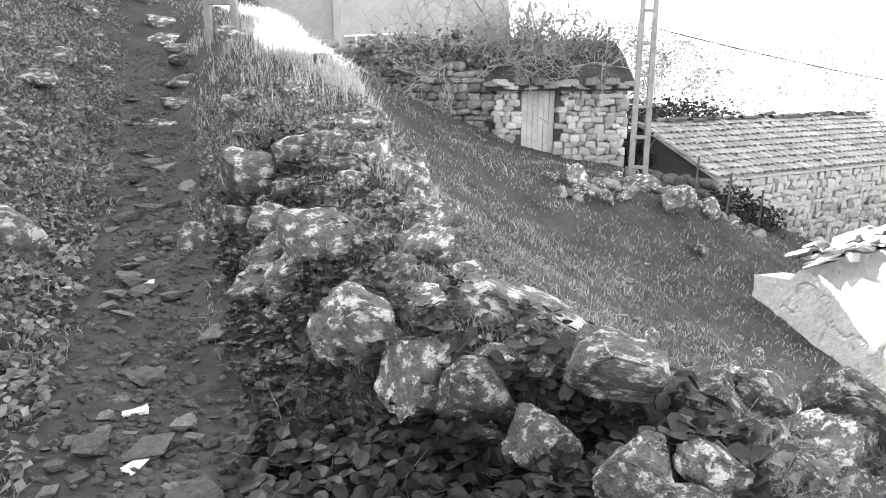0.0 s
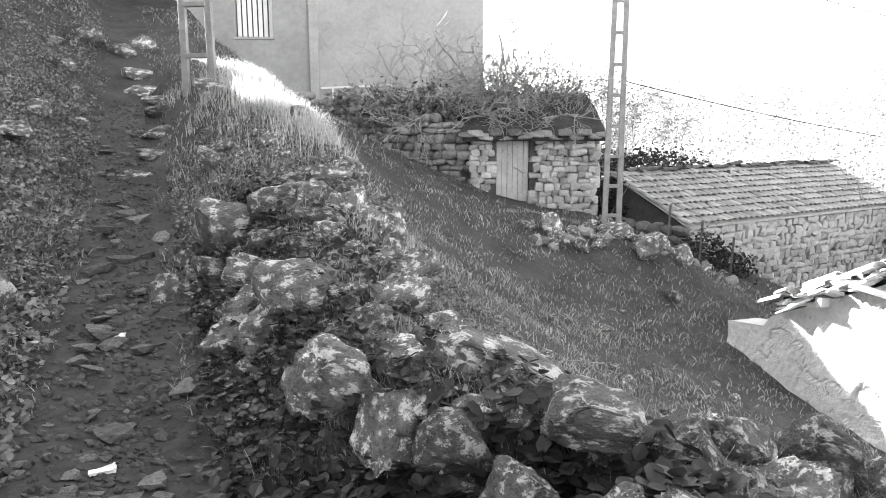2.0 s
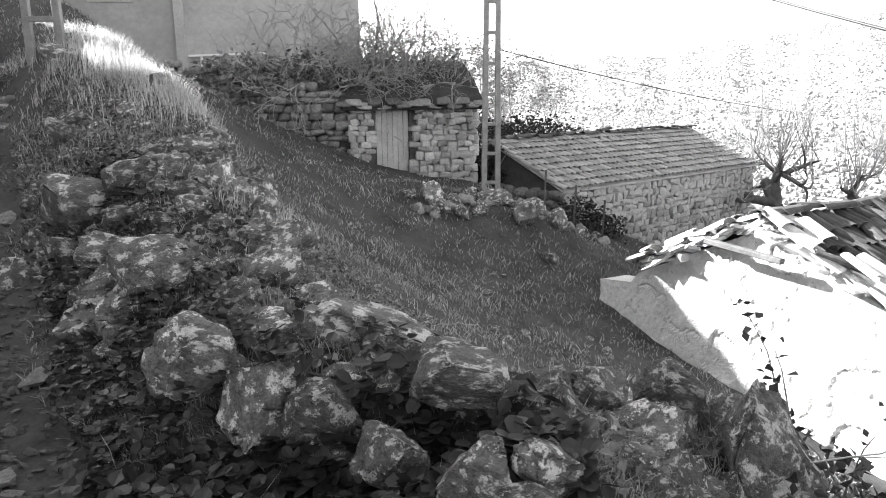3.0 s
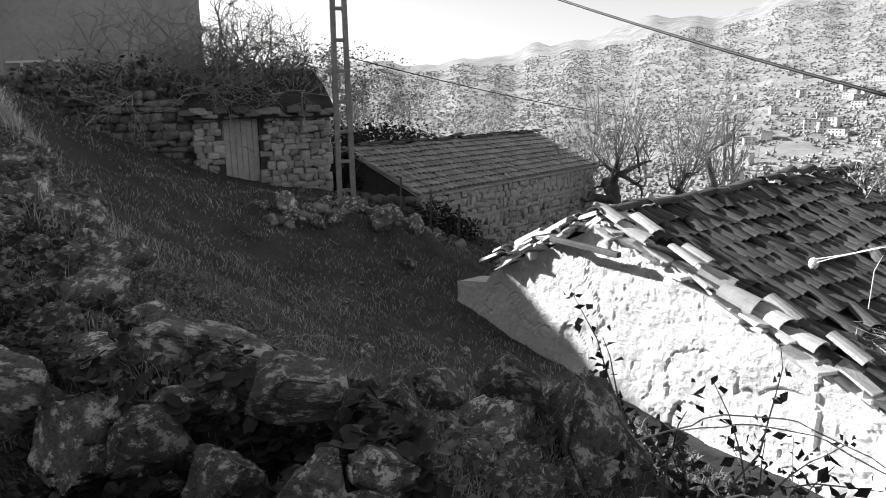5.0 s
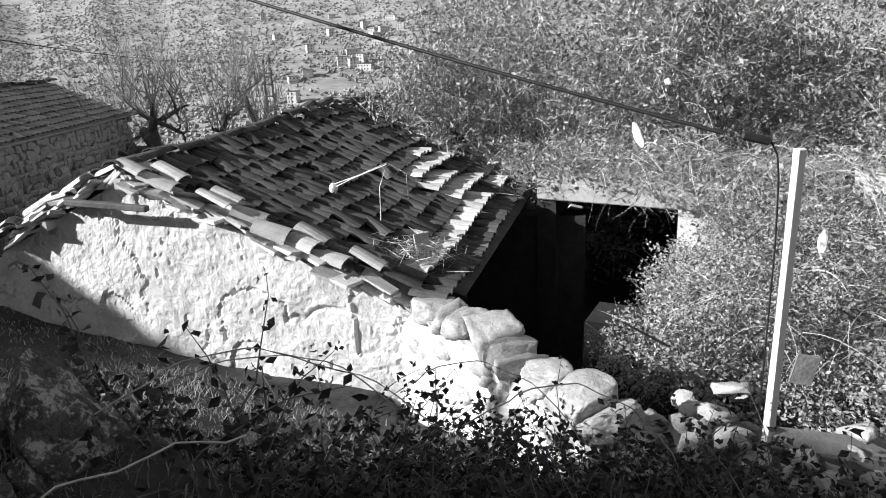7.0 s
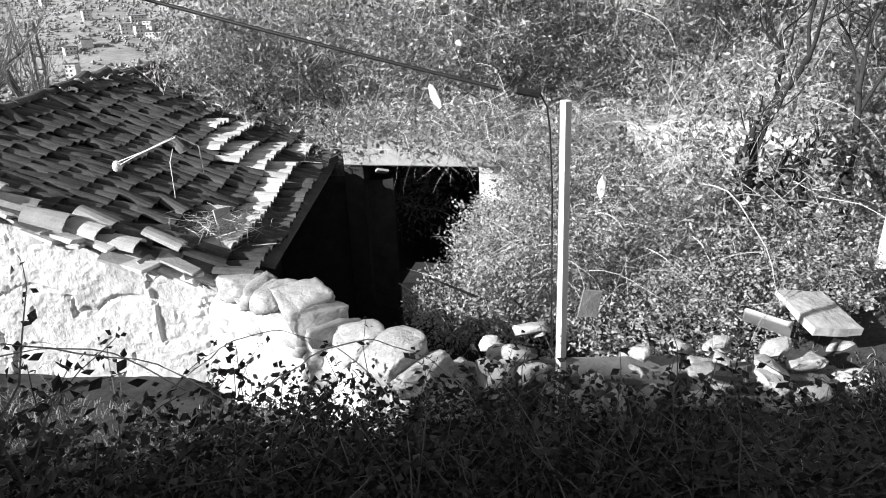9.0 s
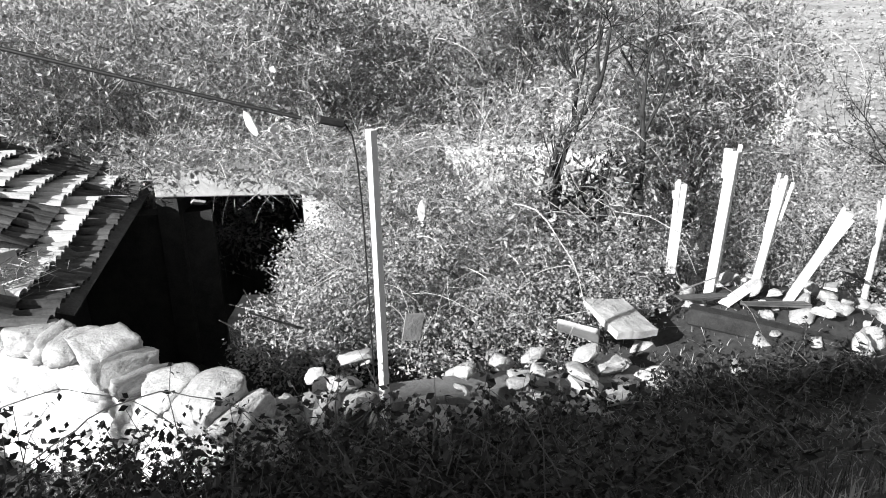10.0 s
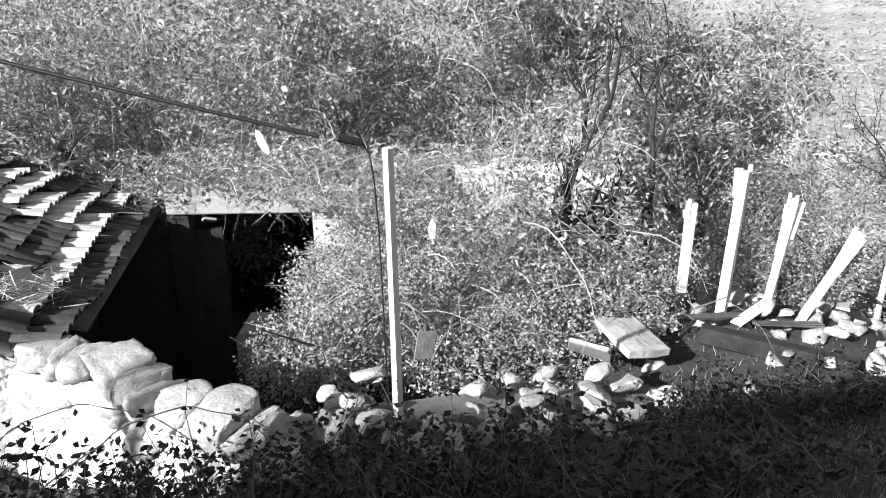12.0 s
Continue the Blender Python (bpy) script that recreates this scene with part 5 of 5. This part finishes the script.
# bramble hedge in the shade just below the path
def bramble(seed, x0, y0, x1, y1, n, label, tall=1.05):
    rr = random.Random(seed)
    rng = np.random.default_rng(seed)
    V, Fc, C = [], [], []
    for i in range(n):
        k = rr.random()
        x, y = x0 + (x1 - x0) * k + rr.gauss(0, 0.25), y0 + (y1 - y0) * k + rr.gauss(0, 0.2)
        p = Vector((x, y, gz(x, y) - 0.05))
        d = Vector((rr.gauss(0, 0.5), rr.gauss(0, 0.5), rr.uniform(0.5, 1.0))).normalized()
        pts = [p.copy()]
        L = rr.uniform(0.35, tall)
        for s in range(7):
            d = (d + Vector((rr.gauss(0, 0.15), rr.gauss(0, 0.15), -0.13 + rr.gauss(0, 0.08)))).normalized()
            p = p + d * L / 7
            pts.append(p.copy())
            for _ in range(4 if s > 1 else 1):
                C.append(tuple(p + Vector((rr.gauss(0, 0.03), rr.gauss(0, 0.03), rr.gauss(0, 0.03)))))
        tube_into(V, Fc, pts, [0.007 - 0.0007 * s for s in range(8)], 3)
    t = tagged(empty("bramble_hedge"), label, "bramble")
    a = new("thicket", mesh("thicket", V, Fc, BARK))
    a.parent = t
    tagged(a, kind="stuff")
    # near-black leaves carry the hedge's shade in their colour
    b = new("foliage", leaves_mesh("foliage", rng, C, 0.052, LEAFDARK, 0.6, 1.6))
    b.parent = t
    return t


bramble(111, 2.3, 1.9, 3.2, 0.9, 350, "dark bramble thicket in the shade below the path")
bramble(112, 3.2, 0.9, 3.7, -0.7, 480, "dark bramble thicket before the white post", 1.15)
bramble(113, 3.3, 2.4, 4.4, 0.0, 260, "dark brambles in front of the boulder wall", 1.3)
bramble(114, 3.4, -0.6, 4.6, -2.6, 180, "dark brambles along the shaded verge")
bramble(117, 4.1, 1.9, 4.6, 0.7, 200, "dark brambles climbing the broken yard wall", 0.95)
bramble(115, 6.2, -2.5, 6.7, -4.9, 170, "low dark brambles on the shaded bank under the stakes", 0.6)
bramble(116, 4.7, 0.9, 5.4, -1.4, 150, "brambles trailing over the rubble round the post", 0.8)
for i, (x, y, h, r) in enumerate(((4.0, 1.45, 0.42, 0.05), (3.7, 1.0, 0.4, 0.045), (4.3, 0.0, 0.5, 0.05))):
    cpost = cable("fence_stub", [(x, y, gz(x, y) - 0.2), (x + 0.03, y, gz(x, y) + h)], r, BARK, None, 7)
    tagged(cpost, "short dark rotten fence post among brambles", "post", group="rotten fence posts")

# ---- turf, tall stalks and broad-leaved weeds ----
def blades(name, rng, x, y, h, w, material, lean=0.5):
    n = len(x)
    z = ground(x, y)
    a = rng.uniform(0, 2 * math.pi, n)
    ln = rng.uniform(0.1, lean, n) * h
    dx, dy = np.cos(a), np.sin(a)
    px, py = -dy * w / 2, dx * w / 2
    V = np.empty((n, 5, 3))
    V[:, 0] = np.stack([x - px, y - py, z - 0.01], -1)
    V[:, 1] = np.stack([x + px, y + py, z - 0.01], -1)
    V[:, 2] = np.stack([x - px * 0.7 + dx * ln * 0.35, y - py * 0.7 + dy * ln * 0.35, z + h * 0.6], -1)
    V[:, 3] = np.stack([x + px * 0.7 + dx * ln * 0.35, y + py * 0.7 + dy * ln * 0.35, z + h * 0.6], -1)
    V[:, 4] = np.stack([x + dx * ln, y + dy * ln, z + h], -1)
    k = np.arange(n)[:, None] * 5
    F = np.concatenate([k + [0, 1, 3], k + [0, 3, 2], k + [2, 3, 4]], 1).reshape(-1, 3)
    me = bpy.data.meshes.new(name)
    me.from_pydata(V.reshape(-1, 3).tolist(), [], F.tolist())
    me.materials.append(material)
    return me


def across(x, y):
    return (x + 0.25 + 0.39 * np.clip(y, -3, 60)) * 0.93


rng = np.random.default_rng(7)
n = 190000
r = 1.3 * (24 / 1.3) ** rng.random(n)
a = np.radians(rng.uniform(-45, 140, n))
x, y = r * np.sin(a), r * np.cos(a)
q = across(x, y)
inside = ((x > 5.5) & (y > 3.2) & (y < 10) & (x < 16)) | (np.abs(q) < 0.38 + 0.1 * np.sin(y * 3)) | ((y > 16.5) & (x > 1) & (x < 4.5))
patch = wave(x, y, 1.1, 3) + 0.7 * wave(x, y, 3.1, 1)
keep = ~inside & (patch > -0.9 + 0.5 * rng.normal(size=n)) & ((y > 1.2) | (rng.random(n) < 0.3))
x, y, r, patch = x[keep], y[keep], r[keep], patch[keep]
h = (0.022 + 0.03 * rng.random(len(x)) + 0.02 * np.clip(patch, 0, 2)) * (1 + 0.02 * r)
tagged(new("grass", blades("grass", rng, x, y, h, 0.002 + 0.0013 * r, GRASS, 2.4)), "short winter turf on the slope and mound", "grass", kind="stuff")
# taller dry stalks in tufts, on the mound and along the wall
n = 16000
cx, cy = rng.uniform(-4.5, 5, 420), rng.uniform(1.4, 13, 420)
k = rng.integers(0, 420, n)
x, y = cx[k] + rng.normal(size=n) * 0.12, cy[k] + rng.normal(size=n) * 0.12
q = across(x, y)
keep = (q > 0.5) & (q < mound_edge(y) + 0.05)
x, y, q = x[keep], y[keep], q[keep]
h = rng.uniform(0.05, 0.2, len(x)) * np.where(q < 2.0, 1.0, 0.7)
tagged(new("dry_stalks", blades("dry_stalks", rng, x, y, h, 0.0025 + 0.0005 * np.hypot(x, y), DRY, 1.1)), "pale dry stalks standing in tufts", "grass", kind="stuff")
n = 9000
k = rng.random(n)
x, y = -2.6 + 2.0 * k + rng.normal(size=n) * 0.35, 11.5 - 4.5 * k + rng.normal(size=n) * 0.4
tagged(new("crest_grass", blades("crest_grass", rng, x, y, rng.uniform(0.1, 0.28, n), np.full(n, 0.009), DRY, 0.8)), "tall backlit grass along the crest of the mound", "grass", kind="stuff")
n = 2500
x, y = rng.uniform(1.6, 3.6, n), rng.uniform(-3.2, 1.2, n)
# dark leaf tone in place of GRASS gives these blades the verge's shade
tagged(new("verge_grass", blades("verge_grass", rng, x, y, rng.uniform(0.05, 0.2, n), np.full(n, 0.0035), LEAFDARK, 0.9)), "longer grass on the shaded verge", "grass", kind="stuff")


def weeds(name, rng, x, y, size, stalk, label, material):
    """Low plants with three or four round leaflets each on a short stalk."""
    V, Fc = [], []
    z = ground(x, y)
    for i in range(len(x)):
        s = size[i]
        c = Vector((x[i], y[i], z[i] + stalk[i]))
        tilt = Matrix.Rotation(rng.uniform(0, 6.28), 3, "Z") @ Matrix.Rotation(rng.normal() * 0.35, 3, "X")
        for j in range(3 if rng.random() < 0.7 else 4):
            rot = tilt @ Matrix.Rotation(j * 1.95 + rng.normal() * 0.15, 3, "Z") @ Matrix.Rotation(rng.normal() * 0.3 - 0.15, 3, "Y")
            o = len(V)
            for u, v, w in ((0.05, 0, 0), (0.4, -0.38, 0.06), (0.85, -0.42, 0.03), (1.1, -0.12, -0.06), (1.1, 0.12, -0.06), (0.85, 0.42, 0.03), (0.4, 0.38, 0.06), (0.6, 0, -0.05)):
                V.append(c + rot @ Vector((u, v, w)) * s)
            Fc += [(o + 7, o + a_, o + (a_ + 1) % 7) for a_ in range(7)]
        o = len(V)
        V += [Vector((x[i] - 0.002, y[i], z[i])), Vector((x[i] + 0.002, y[i], z[i])), c]
        Fc.append((o, o + 1, o + 2))
    return tagged(new(name, mesh(name, V, Fc, material)), label, "weeds", kind="stuff")


n = 1700
s = rng.random(n)
x = -1.0 + 2.0 * s + rng.normal(size=n) * 0.2
y = 2.05 - 0.42 * (x - 0.4) * (x > 0) + rng.normal(size=n) * 0.25 - 0.22
y = np.where(rng.random(n) < 0.25, y + rng.uniform(0.3, 2.2, n), y)
x = np.where(y > 2.7, x - 0.35 * (y - 2.5), x)
keep = (across(x, y) > 0.35) & (x < 0.85)
x, y = x[keep], y[keep]
m = 900
ym = rng.uniform(2.2, 6.0, m)
xm = path_x(ym) + rng.uniform(0.4, 1.15, m) / 0.93
x, y = np.concatenate([x, xm]), np.concatenate([y, ym])
weeds("broad_leaf_weeds", rng, x, y, rng.uniform(0.042, 0.075, len(x)) * np.where(y > 2.4, 0.7, 1.0), rng.uniform(0.03, 0.14, len(x)), "broad three-leaved weeds under the boulders", LEAF)
n = 1500
y = 1.0 + 10 * rng.random(n) ** 1.3
x = path_x(y) - 0.45 - np.abs(rng.normal(size=n)) * 1.0
weeds("bank_weeds", rng, x, y, rng.uniform(0.022, 0.045, n), rng.uniform(0.01, 0.07, n), "low leafy weeds on the bank above the path", BANKLEAF)
n = 26000
y = 1.0 + 17 * rng.random(n) ** 1.2
x = -0.25 - 0.39 * y - 0.4 - np.abs(rng.normal(size=n)) * (1.0 + 0.1 * y)
C = np.stack([x, y, ground(x, y) + rng.uniform(0, 0.06, n)], -1)
tagged(new("bank_leaves", leaves_mesh("bank_leaves", rng, C, 0.055, BANKLEAF, 0.5, 1.4)), "matted leaves and clover on the bank", "weeds", kind="stuff")
n = 30000
x, y = rng.uniform(-3.4, 1.6, n), rng.uniform(1.5, 9, n)
q = across(x, y)
keep = (q > 0.45) & (q < 3.0)
x, y = x[keep], y[keep]
C = np.stack([x, y, ground(x, y) + rng.uniform(0, 0.07, len(x))], -1)
tagged(new("mound_leaves", leaves_mesh("mound_leaves", rng, C, 0.042, BANKLEAF, 0.5, 1.5)), "small leafy herbs over the mound", "weeds", kind="stuff")
def arc(a, b, rise, n=14):
    a, b = Vector(a), Vector(b)
    return [a.lerp(b, i / n) + Vector((0.02 * math.sin(i * 1.3), 0.02 * math.cos(i * 1.7), 4 * rise * (i / n) * (1 - i / n))) for i in range(n + 1)]


for a, b, rise in (((0.85, 1.4, 0.36), (1.75, 1.1, 0.4), 0.08), ((1.7, 1.75, 0.3), (2.6, 1.2, 0.0), 0.25), ((0.7, 3.6, 0.2), (1.15, 3.8, 0.1), 0.06), ((2.0, 1.9, 0.2), (2.7, 1.1, -0.1), 0.22), ((2.6, 0.9, 0.0), (3.6, 0.3, -0.6), 0.3), ((3.0, 1.6, -0.3), (3.9, 0.9, -0.8), 0.35)):
    tagged(cable("dead_cane", arc(a, b, rise), 0.003, TWIG, None, 4), "long thin arching dead bramble cane", "twig", group="dead canes")

# ---- the far hillside: village houses and woods ----
def village_house(w, d, h, name="village_house"):
    t = empty(name)
    part("wall", box((w, d, h), Matrix.Translation((0, 0, h / 2))), PALE, t)
    part("roof", box((w + 0.6, d + 0.6, 0.35), Matrix.Translation((0, 0, h + 0.17))), TILES, t)
    for fl in range(int(h // 3)):
        for k in range(int(w // 3)):
            part("window", box((1.1, 0.12, 1.3), Matrix.Translation((-w / 2 + 1.6 + k * 3, -d / 2 - 0.02, 1.7 + fl * 3))), GLASS, t)
    return tagged(t, "distant pale flat-roofed village house on the hillside", "house", group="village houses")


rr = random.Random(15)
kinds = [village_house(9, 8, 6.2), village_house(14, 9, 6.4), village_house(8, 8, 9.2)]
for i, k in enumerate(kinds):
    xx, yy = 150 + 25 * i, 70 - 12 * i
    k.matrix_basis = pose(xx, yy, gz(xx, yy) - 1.2, 0, 0, -65)
for i in range(120):
    az = radians(rr.choice((rr.uniform(42, 70), rr.uniform(46, 60), rr.uniform(48, 58), rr.uniform(75, 125))))
    dist = rr.choice((rr.uniform(130, 320), rr.uniform(300, 700), rr.uniform(600, 1100)))
    xx, yy = dist * math.sin(az), dist * math.cos(az)
    copy_thing(kinds[i % 3], pose(xx, yy, gz(xx, yy) - 1.2, 0, 0, -math.degrees(az) + rr.gauss(0, 30)))
rng = np.random.default_rng(9)
n = 70000
az = np.radians(np.where(rng.random(n) < 0.75, rng.uniform(8, 75, n), rng.uniform(75, 130, n)))
dist = np.where(rng.random(n) < 0.35, 75 * (1500 / 75) ** rng.random(n), np.sqrt(rng.uniform(90.0 ** 2, 1700.0 ** 2, n)))
x, y = dist * np.sin(az), dist * np.cos(az)
keep = wave(x, y, 0.02, 2) + 0.8 * rng.normal(size=n) > -0.5
x, y, dist = x[keep], y[keep], dist[keep]
z = ground(x, y) - 0.6
s = rng.uniform(0.9, 2.6, len(x))
oct_ = np.array([(1, 0, 0.5), (0.3, 0.95, 0.6), (-0.8, 0.55, 0.45), (-0.8, -0.6, 0.6), (0.35, -0.95, 0.45), (0.1, 0.05, 1.3), (0, 0, -0.4)])
V = (np.stack([x, y, z], -1)[:, None] + oct_[None] * s[:, None, None] * rng.uniform(0.7, 1.25, (len(x), 7, 1))).reshape(-1, 3)
f = np.array([(0, 1, 5), (1, 2, 5), (2, 3, 5), (3, 4, 5), (4, 0, 5), (1, 0, 6), (2, 1, 6), (3, 2, 6), (4, 3, 6), (0, 4, 6)])
F = (np.arange(len(x))[:, None, None] * 7 + f[None]).reshape(-1, 3)
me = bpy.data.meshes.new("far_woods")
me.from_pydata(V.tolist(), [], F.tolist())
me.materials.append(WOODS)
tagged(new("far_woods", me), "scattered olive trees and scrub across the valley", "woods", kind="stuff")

# ---- last small things ----
rr = random.Random(99)
for i in range(22):        # stones bedded in the bank above the path
    y = 3 + 13 * rr.random()
    x = path_x(y) - 0.7 - abs(rr.gauss(0, 0.9))
    w = rr.uniform(0.12, 0.4)
    put("stone", rr.choice(BIG), Matrix.Translation((x, y, gz(x, y) + w * 0.1)) @ pose(0, 0, 0, rr.uniform(-20, 20), rr.uniform(-20, 20), rr.uniform(0, 360)) @ Matrix.Diagonal((w * 1.3, w, w * 0.6, 1)), ground_ob)
for x, y, z, w, h, a in ((11.0, 2.6, -0.16, 0.13, 0.42, -22), (11.6, 2.35, 0.58, 0.11, 0.09, 20), (10.0, -2.75, -1.5, 0.12, 0.36, 5), (9.0, -0.05, -0.95, 0.1, 0.28, 4), (11.3, 2.35, -0.3, 0.16, 0.1, 0)):
    bm = bmesh.new()
    bmesh.ops.create_icosphere(bm, subdivisions=2, radius=0.5)
    for v in bm.verts:
        v.co = Vector((v.co.x * w, v.co.y * 0.05, v.co.z * h)) + 0.02 * noise.noise_vector(v.co * 4)
    sc = part("plastic_scrap", bm, WHITE)
    sc.matrix_basis = pose(x, y, z, 0, a, -75)
    tagged(sc, "torn white plastic bag caught in dry vines", "litter", group="plastic caught in the vines")
for i in range(40):        # pebbles and chips strewn over the turf below the mound
    x, y = rr.uniform(0.6, 4.5), rr.uniform(3.0, 10.5)
    w = rr.uniform(0.05, 0.16)
    put("stone", rr.choice(BIG), Matrix.Translation((x, y, gz(x, y) + w * 0.2)) @ pose(0, 0, 0, rr.uniform(-20, 20), rr.uniform(-20, 20), rr.uniform(0, 360)) @ Matrix.Diagonal((w * 1.3, w, w * 0.7, 1)), ground_ob)
for i in range(110):       # stones fallen through the turf of the mound
    y = 3.4 + 4.8 * rr.random() ** 1.2
    x = path_x(y) + rr.uniform(0.5, float(mound_edge(y)) + 0.25) / 0.93
    w = rr.uniform(0.06, 0.2) if rr.random() < 0.75 else rr.uniform(0.2, 0.38)
    put("stone", rr.choice(BIG), Matrix.Translation((x, y, gz(x, y) + w * 0.18)) @ pose(0, 0, 0, rr.uniform(-20, 20), rr.uniform(-20, 20), rr.uniform(0, 360)) @ Matrix.Diagonal((w * 1.3, w, w * 0.75, 1)), crest)
